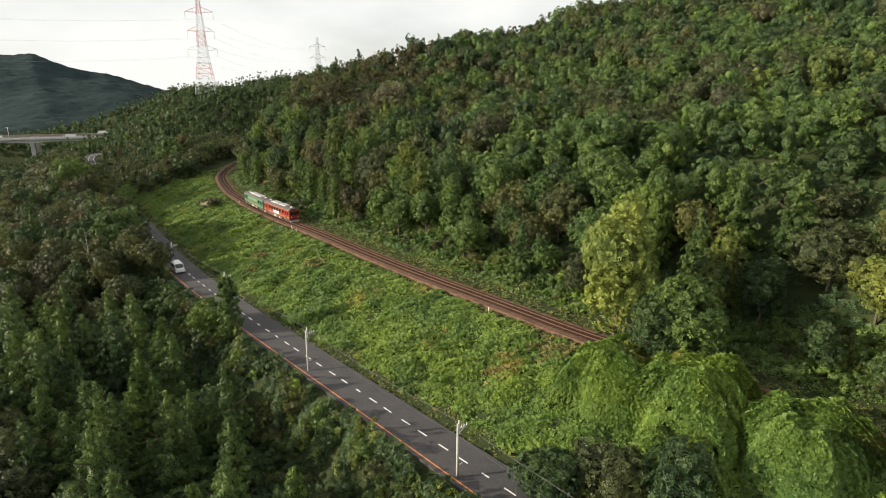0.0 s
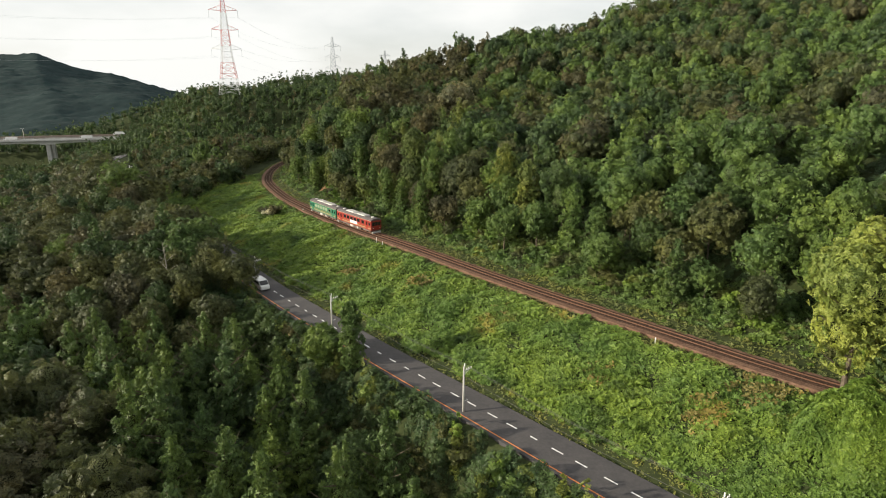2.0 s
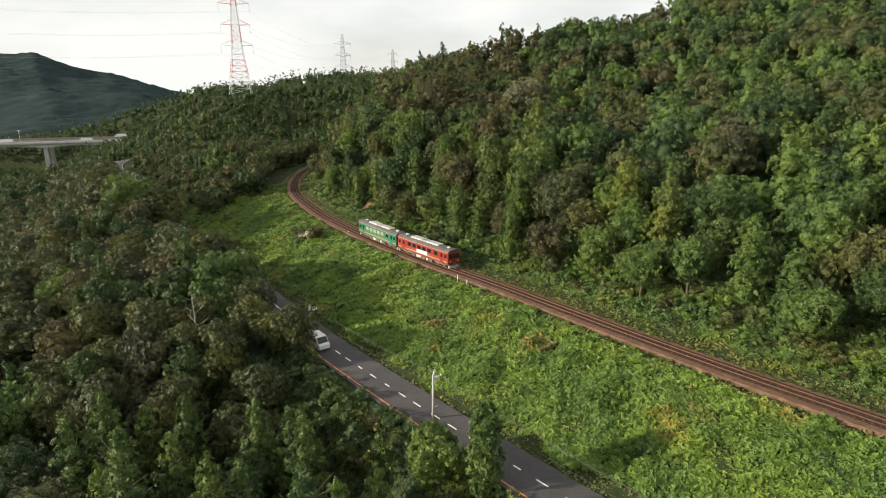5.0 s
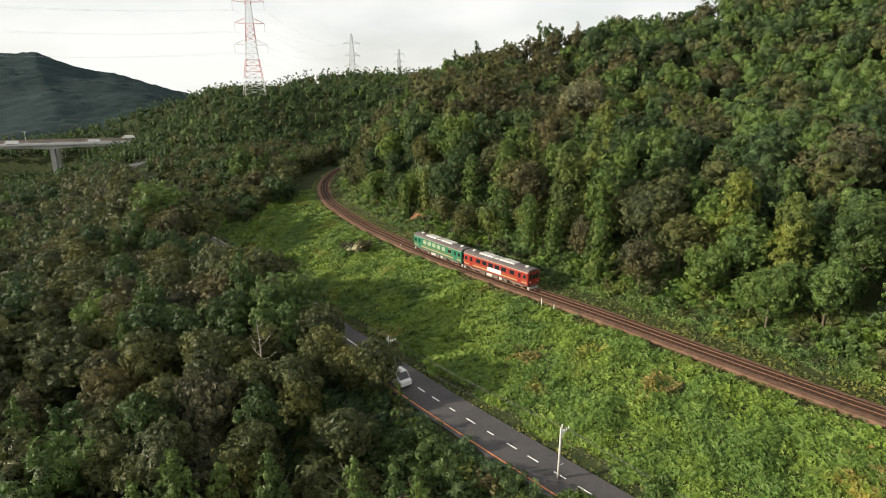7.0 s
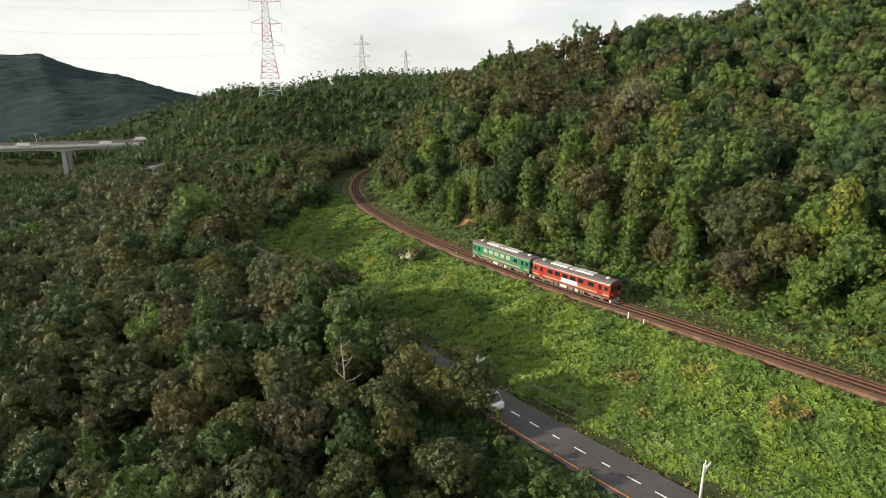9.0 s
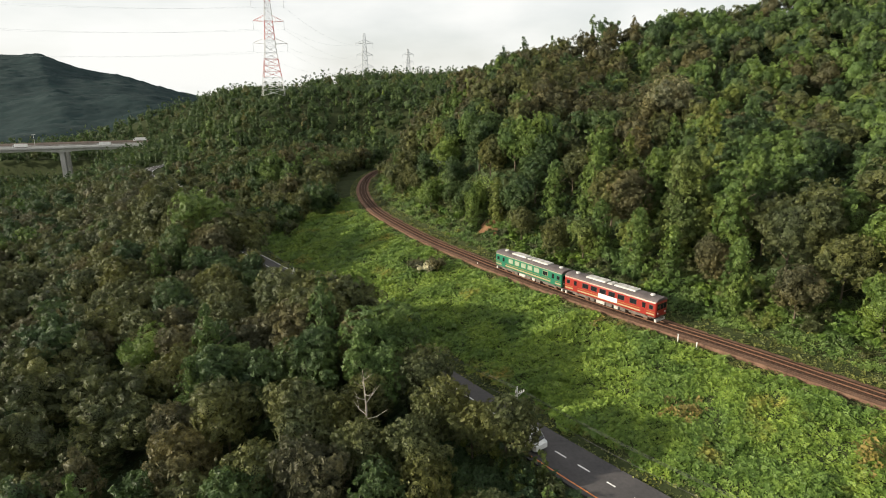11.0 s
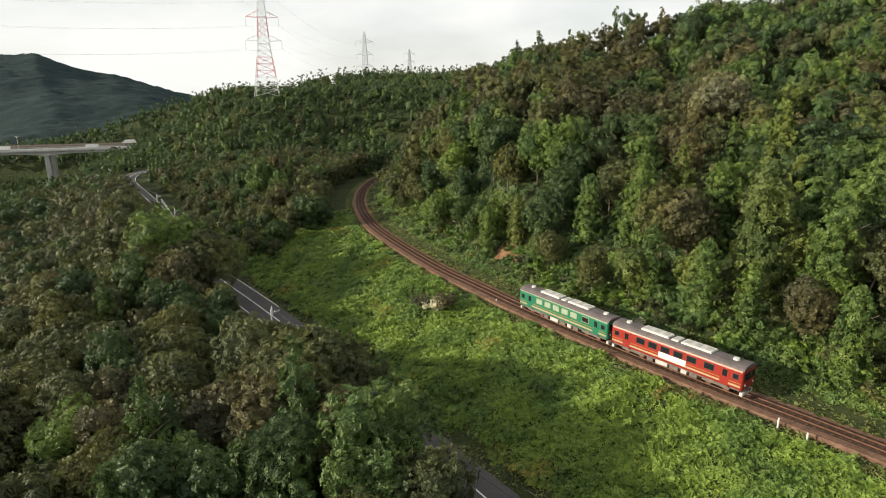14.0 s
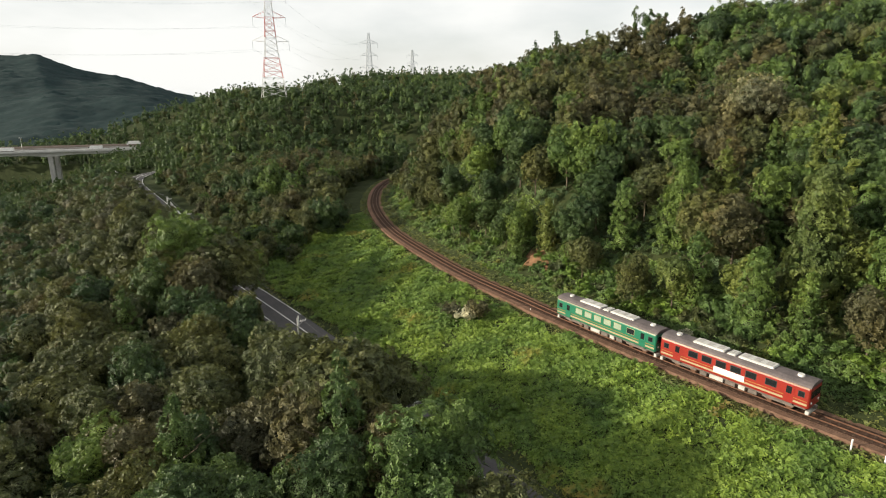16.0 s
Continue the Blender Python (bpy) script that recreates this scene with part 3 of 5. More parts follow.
dry = ~near_h & (hx < -6 + 8 * wave(hx, hy, 40, 22)) & (hy > 163)
green = ~near_h & ~dry
woods("hillside_forest", hx[green], hy[green], HILL_MIX, 350, 0.72, "dense mixed green forest on the hillside above the railway", 11, far_off=hy[green] > 158)
woods("dry_hillside_forest", hx[dry], hy[dry], DRY_MIX, 420, 0.66, "olive and brownish forest on the upper hillside above the bend", 16, far_off=hy[dry] > 215)
woods("valley_forest", vx[~near_v], vy[~near_v], VALE_MIX, 390, 0.7, "dense dark olive forest in the valley below the road", 12, far_off=vy[~near_v] > 175)
woods("bank_forest", bx, by, VALE_MIX, 290, 0.8, "mixed trees between the road and the railway bend", 13, 0.55 + 0.45 * step01(8, 30, side_of(road_line, bx, by)))
woods("far_forest", fx, fy, FAR_MIX, 46, 1.45, "dark cedar and broadleaf forest on the far hill, coloured darker for shade", 14, boughs=3)


lx, ly = scatter(-640, -150, 575, 665, 8.5, lambda x, y: np.interp(x, RIDGE_X, RIDGE_Z) > -13, 10)
woods("low_ridge_forest", lx, ly, FAR_MIX, 26, 2.2, "dark green forest on the low ridge behind the bridge", 17, boughs=2)


def round_about(x, y):
    d = -side_of(road_line, x, y)
    return (d > 9) & (d < 170) & (y < 300) & ~((y > 33) & (x > -22 - 0.86 * y))


wx_, wy_ = scatter(-330, 90, -70, 300, 9.5, round_about, 8)
woods("outlying_forest", wx_, wy_, VALE_MIX, 36, 2.3, "olive forest on the valley floor behind the near trees", 15, boughs=3)


def lone_tree(kind, material, x, y, height, spread, seed, name, label, leaves=1500, leaf=0.55):
    ob = tree_model(kind, material, height, spread, leaves, leaf, seed, name, label)
    ob.location = (x, y, float(ground(np.array([x]), np.array([y]))[0]) - 0.1)
    return ob


YELLOW = leaf_mat("new_yellow_leaf", (0.088, 0.125, 0.025), (0.165, 0.210, 0.044), (0.27, 0.315, 0.085))
BLOSSOM = leaf_mat("pale_blossom", (0.25, 0.26, 0.18), (0.42, 0.42, 0.32), (0.6, 0.58, 0.46), 0.3)
FLOWERS = leaf_mat("pale_flower_heads", (0.06, 0.068, 0.03), (0.13, 0.135, 0.075), (0.30, 0.29, 0.2))
lone_tree("broad", YELLOW, 20.3, 63.3, 20.5, 8.4, 201, "yellow_tree", "tall yellow-green evergreen beside the track, covered in new leaves", 3200, 0.6)
lone_tree("broad", LEAF[0], 26.5, 57.5, 12.5, 8, 202, "broadleaf_tree", "green broadleaf tree draped with vines beside the track", 2000)
lone_tree("broad", LEAF[1], 24.2, 59.5, 12, 7, 203, "evergreen_tree", "dark green evergreen beside the tall yellow tree", 2000)
lone_tree("broad", LEAF[1], 9.5, 45.5, 6.0, 6.5, 216, "evergreen_tree", "dark rounded evergreen at the end of the road bank", 1200)
lone_tree("broad", LEAF[2], 14.5, 45.0, 6.0, 7.0, 217, "oak_tree", "olive oak growing at the foot of the bank", 1200)
lone_tree("broad", LEAF[1], 20, 43.0, 6.5, 7.0, 218, "evergreen_tree", "dark rounded evergreen at the end of the road bank", 1200)
lone_tree("column", LEAF[4], -27.6, 150, 17.0, 7.5, 204, "vine_hung_tree", "tall yellow-green tree hung with climbing vines above the track", 3200, 0.6)
lone_tree("cone", LEAF[4], -31.2, 167.2, 13.5, 6.4, 205, "cedar_tree", "pale yellow-green cedar standing out of the forest", 2000)
lone_tree("cone", LEAF[4], -16.4, 168.0, 13.0, 7.0, 222, "cedar_tree", "pale yellow-green cedar standing out of the forest", 2000)
lone_tree("cone", LEAF[0], -35.5, 171.0, 13.0, 5.6, 223, "cedar_tree", "green pointed cedar among brownish trees", 1600)
lone_tree("column", LEAF[4], -8.0, 128.5, 14.5, 6.0, 219, "vine_hung_tree", "yellow-green tree hung with vines on pale trunks", 2000)
lone_tree("broad", LEAF[3], -32.5, 159.5, 11, 8.5, 206, "withering_tree", "large brownish tree with drying leaves", 2000)
lone_tree("broad", LEAF[3], 10, 134.5, 11.5, 10, 207, "withering_tree", "spreading brown-green tree with bare lower boughs", 2000)
lone_tree("broad", FLOWERS, -17, 189, 12, 9.0, 208, "flowering_tree", "olive tree with a crown of pale flower heads", 1800)
lone_tree("cone", LEAF[1], -37.1, 268, 14.5, 7.0, 220, "cedar_tree", "dark tall cedar standing out on the ridge", 900, 0.6)
lone_tree("cone", LEAF[1], -45, 256, 13.5, 6.5, 221, "cedar_tree", "dark cedar standing out on the ridge", 900, 0.6)
lone_tree("column", LEAF[0], -33.5, 85.0, 9.4, 4.0, 209, "vine_covered_tree", "slim tree trunk smothered in vines beside the road", 1300)
lone_tree("broad", LEAF[0], -38.4, 88.2, 6.8, 6.0, 210, "vine_covered_tree", "low rounded tree smothered in vines beside the road", 1300)
lone_tree("broad", BLOSSOM, -67.9, 164.6, 2.6, 3.4, 211, "flowering_shrub", "low shrub with cream flower heads beside the track", 260, 0.3)
lone_tree("broad", BLOSSOM, -41.2, 151.6, 1.6, 1.9, 212, "flowering_shrub", "small shrub with white flowers above the track", 160, 0.25)
for sx, sy, sh in ((-66, 164, 3.2), (-69.8, 166.5, 3.0), (-66.5, 166.3, 2.4)):
    lone_tree("broad", LEAF[3], sx, sy, sh, 3.6, int(sx * -10), "withering_shrub", "brown-green shrub at the top of the bank", 260, 0.3)


# ---- undergrowth ----
def carpet(name, x0, x1, y0, y1, gap, keep, leaf, lift, material, label, seed, bumps=0.5):
    """A closed carpet of climbing leaves over the ground."""
    r = np.random.default_rng(seed)
    X, Y = scatter(x0, x1, y0, y1, gap, keep, seed)
    e = 0.4
    Z = ground(X, Y)
    n = np.c_[-(ground(X + e, Y) - Z) / e, -(ground(X, Y + e) - Z) / e, np.ones(len(X))]
    n /= np.linalg.norm(n, axis=1)[:, None]
    lump = np.clip(wave(X, Y, 3.1, seed + 1) * 0.5 + wave(X, Y, 7.7, seed + 2) * 0.6, -0.6, 1.3) * bumps
    c = np.c_[X, Y, Z + lift + lump + r.uniform(-0.15, 0.22, len(X))]
    v = rhombs(c, n + np.array([-0.15, -0.2, 0.1]), np.full(len(X), leaf), r, 0, 1.25, 0.42)
    return tagged(new(name, mesh_of(name, v, np.arange(len(v)).reshape(-1, 4), [material])), label, "climbing plant", kind="stuff")


def kudzu_ground(x, y):
    a, b = side_of(road_line, x, y) - ROAD_R - 1.6, -side_of(track_line, x, y) - 3.4
    rag = 0.7 * wave(x, y, 6, 61)
    return (a > rag) & (b > rag) & (y < 238) & (y > 22) & (b < 52) & (a < 62)


def verge_ground(x, y):
    e = -side_of(road_line, x, y)
    return (e > ROAD_L + 0.7 + 0.5 * wave(x, y, 5, 62)) & (e < 26) & (y < 132) & (y > 25)


carpet("kudzu", -130, 62, 22, 238, 0.25, kudzu_ground, 0.62, 0.25, KUDZU, "bright green kudzu vines covering the whole bank", 41, 0.38)
carpet("road_verge_vines", -80, 40, 25, 132, 0.27, verge_ground, 0.7, 0.3, LEAF[1], "dark green vines and brambles below the road", 42, 1.3)


def off_slip(x, y):
    u, v = (x + 55.8) * 0.42 - (y - 179.8) * 0.91, (x + 55.8) * 0.91 + (y - 179.8) * 0.42
    return (u / 6.0) ** 2 + (v / 1.9) ** 2 > 0.55 + 0.4 * wave(x, y, 3, 66)


WITHERED = leaf_mat("withered_kudzu_leaf", (0.085, 0.088, 0.020), (0.185, 0.155, 0.040), (0.29, 0.215, 0.075), 0.3, 0.2, 3.7, 0.55)
PATCHES = [(14.0, 66.5, 3.0), (7.0, 65.5, 2.6), (-25.0, 107.8, 2.4), (-38.5, 118, 2.2), (-42.0, 139.5, 2.4), (-39.6, 136.5, 2.0), (-12, 92, 1.8), (-47, 149, 1.6), (-1.5, 75, 2.0)]


def withered_ground(x, y):
    near = np.full(len(x), 9.0)
    for px, py, pr in PATCHES:
        near = np.minimum(near, np.hypot(x - px, y - py) / pr)
    return kudzu_ground(x, y) & (near + 0.45 * wave(x, y, 2.2, 67) + 0.25 * wave(x, y, 0.9, 68) < 0.75)


carpet("withered_kudzu", -60, 30, 55, 160, 0.26, withered_ground, 0.6, 0.4, WITHERED, "yellowed and withered patches among the kudzu", 46)


def shrub_band(x, y):
    d = side_of(track_line, x, y)
    return off_slip(x, y) & (d > 3.9 + 0.8 * wave(x, y, 8, 63)) & (d < 13) & (y < 300)


def road_brush(x, y):
    e = -side_of(road_line, x, y)
    return (e > ROAD_L + 1.2) & (e < 7.5) & (y > 30) & (y < 170) & (wave(x, y, 12, 64) > -0.75)


def bank_brush(x, y):
    a, b = side_of(road_line, x, y), -side_of(track_line, x, y)
    return (a > 4.8) & (b > 5) & (y < 230) & (y > 28) & (wave(x, y, 14, 65) > 0.75) & (a < 45)


GRASS = leaf_mat("tall_grass", (0.080, 0.098, 0.024), (0.125, 0.145, 0.036), (0.19, 0.19, 0.06), 0.2, 0.25, 6.0)
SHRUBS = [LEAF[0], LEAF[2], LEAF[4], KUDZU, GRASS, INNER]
SHRUB_MIX = [("broad", 0, 2.4, 3.0, 3), ("broad", 1, 2.0, 2.6, 2), ("broad", 4, 1.2, 2.2, 2), ("broad", 3, 1.8, 2.8, 2)]
ux, uy = scatter(-95, 75, 25, 300, 2.0, shrub_band, 5)
du = side_of(track_line, ux, uy)
woods("trackside_shrubs", ux, uy, SHRUB_MIX, 48, 0.68, "green shrubs and tall grass along the forest edge", 51, 0.32 + 1.0 * step01(3.5, 10, du), "undergrowth", SHRUBS, 0.3, boughs=3)
ux, uy = scatter(-95, 40, 25, 170, 2.0, road_brush, 6)
woods("roadside_bamboo_grass", ux, uy, [("column", 2, 3.5, 2.0, 3), ("broad", 2, 1.9, 2.4, 2), ("broad", 0, 1.8, 2.4, 1)], 70, 0.5, "yellow-green bamboo grass and brush beside the road", 52, None, "undergrowth", SHRUBS, 0.3, boughs=3)
ux, uy = scatter(-70, 40, 28, 112, 2.5, lambda x, y: (lambda e: (e > 4.6) & (e < 15) & (wave(x, y, 11, 69) > -0.9))(-side_of(road_line, x, y)), 9)
woods("verge_bushes", ux, uy, [("broad", 1, 3.0, 3.6, 3), ("broad", 0, 2.6, 3.2, 1), ("broad", 2, 2.4, 3.2, 1)], 150, 0.5, "dark green bushes tangled with vines below the road", 54, None, "undergrowth", boughs=4)
ux, uy = scatter(-125, 60, 25, 230, 2.4, bank_brush, 7)
woods("kudzu_mounds", ux, uy, [("broad", 3, 1.7, 3.4, 3), ("broad", 0, 1.6, 3.0, 1)], 90, 0.55, "mounds of kudzu vines over bushes on the bank", 53, None, "undergrowth", [LEAF[0], LEAF[2], LEAF[0], KUDZU, GRASS, INNER], 0.0, boughs=3)


def edge_grass(x, y):
    d = side_of(track_line, x, y)
    return ((d > 1.85 + 0.35 * wave(x, y, 4, 70)) & (d < 4.8) | (d < -2.0 - 0.3 * wave(x, y, 5, 71)) & (d > -4.2)) & (y < 300)


carpet("track_grass", -100, 75, 20, 300, 0.33, edge_grass, 0.5, 0.1, GRASS, "dry yellow-green grass on both sides of the track", 43, 0.12)


def hill_floor(x, y):
    d = side_of(track_line, x, y)
    return off_slip(x, y) & (d > 4.4) & (d < 15) & (y < 300)


carpet("slope_grass", -100, 75, 25, 300, 0.36, hill_floor, 0.75, 0.2, LEAF[0], "green grass and weeds on the slope above the track", 45, 0.5)


def vale_floor(x, y):
    e = -side_of(road_line, x, y)
    return (e > 9) & (e < 75) & (y > 35) & (y < 230) & (x > -25 - 0.86 * y)


def forest_floor(x, y):
    d = side_of(track_line, x, y)
    return (d > 12) & (y > 60) & (y < 318) & (x < 30 + 0.62 * y) & ((d < 75) | (y > 225))


carpet("valley_undergrowth", -230, 40, 35, 230, 1.0, vale_floor, 1.5, 0.7, LEAF[1], "dark green undergrowth between the trees of the valley", 47, 1.2)
carpet("hill_undergrowth", -95, 190, 60, 318, 1.15, forest_floor, 1.6, 0.8, LEAF[1], "dark green undergrowth between the trees of the hillside", 48, 1.2)


def verge_right(x, y):
    e = side_of(road_line, x, y)
    return (e > ROAD_R - 0.1) & (e < ROAD_R + 2.6) & (y > 20) & (y < 230) & (side_of(track_line, x, y) < -4)


carpet("road_grass", -140, 60, 20, 230, 0.34, verge_right, 0.42, 0.08, GRASS, "short dry grass on the verge of the road", 44, 0.1)

# dead tree in the valley
def dead_tree(x, y, top, seed):
    r = np.random.default_rng(seed)
    z0 = float(ground(np.array([x]), np.array([y]))[0])
    root = tagged(new("dead_tree"), "bare grey dead tree standing among the olive trees", "tree")
    root.location = (x, y, z0)
    h = top - z0
    bm = bmesh.new()
    rod(bm, (0, 0, -0.6), (0.15, 0.1, h * 0.6), 0.17, 0.10, 8)
    rod(bm, (0.15, 0.1, h * 0.6), (-0.1, 0.2, h), 0.10, 0.02, 7)
    part("trunk", bm, DEAD_WOOD, root)
    for k in range(9):
        z, a, l = h * (0.5 + 0.05 * k), k * 2.4 + r.uniform(-0.4, 0.4), r.uniform(1.2, 2.6) * (1.1 - 0.06 * k)
        tip = Vector((math.cos(a) * l, math.sin(a) * l, z + l * 0.55))
        mid = Vector((math.cos(a) * l * 0.5, math.sin(a) * l * 0.5, z + l * 0.18))
        bm = bmesh.new()
        rod(bm, (0.05, 0.1, z), mid, 0.05, 0.032, 6)
        rod(bm, mid, tip, 0.032, 0.01, 6)
        rod(bm, mid, tip + Vector((math.sin(a) * 0.5, -math.cos(a) * 0.5, 0.25)), 0.025, 0.008, 5)
        part("branch", bm, DEAD_WOOD, root)


DEAD_WOOD = surface("grey_dead_wood", (0.16, 0.145, 0.12), (0.34, 0.31, 0.27), 3, 0.9, bump=0.4)
dead_tree(-73.0, 114.5, 9.9, 90)


# low trees buried under hanging vines
def kudzu_draped_tree(x, y, reach, height, seed, leaves=9000):
    r = np.random.default_rng(seed)
    root = tagged(new("kudzu_draped_tree"), "low tree buried under a dome of hanging kudzu vines", "tree", "trees buried in vines")
    a, q = r.uniform(0, 6.283, leaves), np.sqrt(r.uniform(0, 1, leaves))
    rag = 1 + 0.14 * np.sin(a * 3 + seed) + 0.08 * np.sin(a * 7 + seed * 2)
    px, py = x + np.cos(a) * q * reach * rag, y + np.sin(a) * q * reach * rag
    base = ground(px, py)
    z0 = float(ground(np.array([x]), np.array([y]))[0])
    dome = height * (1 - q ** 2.4) ** 0.62
    ridges = 0.35 * np.sin(a * 17 + np.sin(a * 5) * 2 + seed) * q + wave(px, py, 2.6, seed) * 0.3 + wave(px, py, 6, seed + 1) * 0.5
    top = np.maximum(base + 0.2, z0 * (1 - q) + base * q + dome + ridges * (1 - q ** 6))
    c = np.c_[px - x, py - y, top - z0 - r.uniform(0, 0.35, leaves)]
    n = np.c_[np.cos(a) * q ** 1.5 * 1.3, np.sin(a) * q ** 1.5 * 1.3, np.full(leaves, 0.75)]
    v = rhombs(c, n, np.full(leaves, 0.5), r, 0.6, 1.35, 0.35)
    drape = new("vine_drape", mesh_of("vine_drape", v, np.arange(len(v)).reshape(-1, 4), [KUDZU]))
    trunk = new("trunk", trunk_mesh(height * 0.7, 0.16, r, 5))
    drape.parent = trunk.parent = root
    root.location = (x, y, z0)
    return root


for mx, my, mr, mh, k in ((18.5, 57.5, 5.6, 6.0, 213), (24.5, 51.5, 6.8, 7.0, 214), (31.5, 44.5, 6.0, 5.6, 215), (21.0, 46.5, 4.6, 3.6, 224)):
    kudzu_draped_tree(mx, my, mr, mh, k)

# bare slip in the slope above the bend
def bare_slip():
    bm = bmesh.new()
    n = 14
    vs = [[None] * (n + 1) for _ in range(n + 1)]
    for i in range(n + 1):
        for j in range(n + 1):
            u, v = i / n - 0.5, j / n - 0.5
            x, y = -55.6 + u * 6.0 - v * 3.6, 180.2 - u * 12 - v * 3.0
            z = float(ground(np.array([x]), np.array([y]))[0])
            edge = max(0, 1 - (2 * math.hypot(u, v)) ** 2)
            vs[i][j] = bm.verts.new((x, y, z - 0.12 + edge * 0.3 + noise.noise(Vector((x, y, 3)) * 0.9) * 0.25))
    for i in range(n):
        for j in range(n):
            bm.faces.new((vs[i][j], vs[i + 1][j], vs[i + 1][j + 1], vs[i][j + 1]))
    return bm


EARTH = surface("bare_earth", (0.10, 0.058, 0.030), (0.25, 0.14, 0.08), 0.8, 0.95, bump=0.9, bump_scale=5, world_space=True)
tagged(part("bare_earth_slip", bare_slip(), EARTH), "patch of bare reddish earth on the slope above the track", "earth bank", kind="structure")

# ---- far mountain ----
def mountain():
    xs, ys = np.linspace(-2100, -190, 230), np.concatenate([np.linspace(565, 1500, 100), np.linspace(1520, 2300, 16)])
    X, Y = np.meshgrid(xs, ys)
    k = X / Y
    line = np.interp(k, [-1.6, -1.1, -0.9, -0.78, -0.70, -0.675, -0.64, -0.593, -0.56, -0.52, -0.466, -0.40, -0.3, -0.2], [60, 90, 110, 88, 84, 87, 66, 50, 46, 30, 6, -12, -30, -30])
    u = np.clip((Y - 600) / 850, 0, 1)
    Z = -16 + (line * Y / 1450 + 36 + 16) * u ** 0.85 + (wave(X, Y, 420, 71) * 14 + wave(X, Y, 170, 72) * 5) * (1 - 0.8 * u) * u ** 0.3
    Z = Z + np.random.default_rng(5).normal(0, 1.3, Z.shape) - np.clip(Y - 1500, 0, 900) * 0.25 - step01(-640, -565, -Y) * 70
    i = (np.arange(len(ys) - 1)[:, None] * len(xs) + np.arange(len(xs) - 1)[None]).ravel()
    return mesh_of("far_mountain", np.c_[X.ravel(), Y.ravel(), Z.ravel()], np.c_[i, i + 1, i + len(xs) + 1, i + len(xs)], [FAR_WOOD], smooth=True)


# the blue-green haze of the distance is put into this base colour
FAR_WOOD = surface("hazed_distant_forest", (0.011, 0.022, 0.023), (0.021, 0.037, 0.037), 0.012, 1.0, world_space=True, fine=0.12)
tagged(new("far_mountain", mountain()), "distant wooded mountain ridge, tinted blue-green for haze", "mountain", kind="structure")

# ---- railway: rails and sleepers ----
RUST = surface("rusty_steel", (0.07, 0.035, 0.022), (0.17, 0.085, 0.05), 2, 0.6, 0.5)
SLEEPER = surface("old_sleeper_wood", (0.045, 0.03, 0.023), (0.10, 0.066, 0.048), 2, 0.95, bump=0.5)
rail_line = even_line(track_line, 1.0)


def frame_at(line, s):
    """Place and heading on an evenly stepped line, s metres along it."""
    step = np.hypot(*(line[1] - line[0]))
    i = int(np.clip(s / step, 0, len(line) - 2))
    p = line[i] + (line[i + 1] - line[i]) * (s / step - i)
    d = line[min(i + 1, len(line) - 1)] - line[max(i - 1, 0)]
    return p, d / np.hypot(*d)


def s_of(line, x, y):
    step = np.hypot(*(line[1] - line[0]))
    return float(np.argmin((line[:, 0] - x) ** 2 + (line[:, 1] - y) ** 2)) * step


for off in (-0.5685, 0.4985):
    rail = tagged(new("rail", strip("rail", rail_line, off, off + 0.07, RAIL_Z, RUST, 0.15)), "rusty brown steel rail on the single track", "rail", "rails of the track", "structure")


def sleepers():
    v, q, at = [], [], 0
    cube = np.array([(x, y, z) for x in (-0.11, 0.11) for y in (-1.05, 1.05) for z in (-0.12, 0.0)])
    faces = np.array([(0, 1, 3, 2), (4, 6, 7, 5), (0, 4, 5, 1), (2, 3, 7, 6), (1, 5, 7, 3)])
    for s in np.arange(2, len(rail_line) - 3, 0.72):
        p, d = frame_at(rail_line, s)
        a = rng.uniform(-0.03, 0.03)
        ux, uy = d[0] + d[1] * a, d[1] - d[0] * a
        m = np.array([[ux, uy, 0], [uy, -ux, 0], [0, 0, 1]])
        v.append(cube @ m + np.array([p[0], p[1], RAIL_Z - 0.12]))
        q.append(faces + at)
        at += 8
    return mesh_of("sleepers", np.concatenate(v), np.concatenate(q), [SLEEPER])


tagged(new("sleepers", sleepers()), "dark weathered wooden sleepers under the rails", "sleeper", kind="stuff")

# ---- road markings ----
PAINT = surface("white_road_paint", (0.55, 0.55, 0.53), (0.8, 0.8, 0.78), 1.5, 0.7, world_space=True)
ORANGE = surface("orange_road_paint", (0.42, 0.13, 0.035), (0.62, 0.22, 0.06), 1.5, 0.7, world_space=True)
fine_road = even_line(road_line, 0.5)
s_far = s_of(fine_road, -101, 181)


def stretch(s0, s1):
    return fine_road[int(s0 / 0.5):int(s1 / 0.5)]


for k, s in enumerate(np.arange(8, s_far - 40, 3.22)):
    ob = new("lane_dash", strip("lane_dash", stretch(s, s + 1.9), -0.09, 0.09, 0.006, PAINT))
    ob.parent = road
part_line = new("orange_line", strip("orange_line", stretch(0, s_of(fine_road, -61, 125)), -2.75, -2.58, 0.006, ORANGE))
part_line.parent = road
for name, s0, s1, o in (("edge_line", s_of(fine_road, -58, 122), len(fine_road) * 0.5 - 2, -0.06), ("edge_line", s_far - 5, len(fine_road) * 0.5 - 2, 2.55), ("edge_line", s_far - 5, len(fine_road) * 0.5 - 2, -2.7)):
    ob = new(name, strip(name, stretch(s0, s1), o, o + 0.15, 0.007, PAINT))
    ob.parent = road

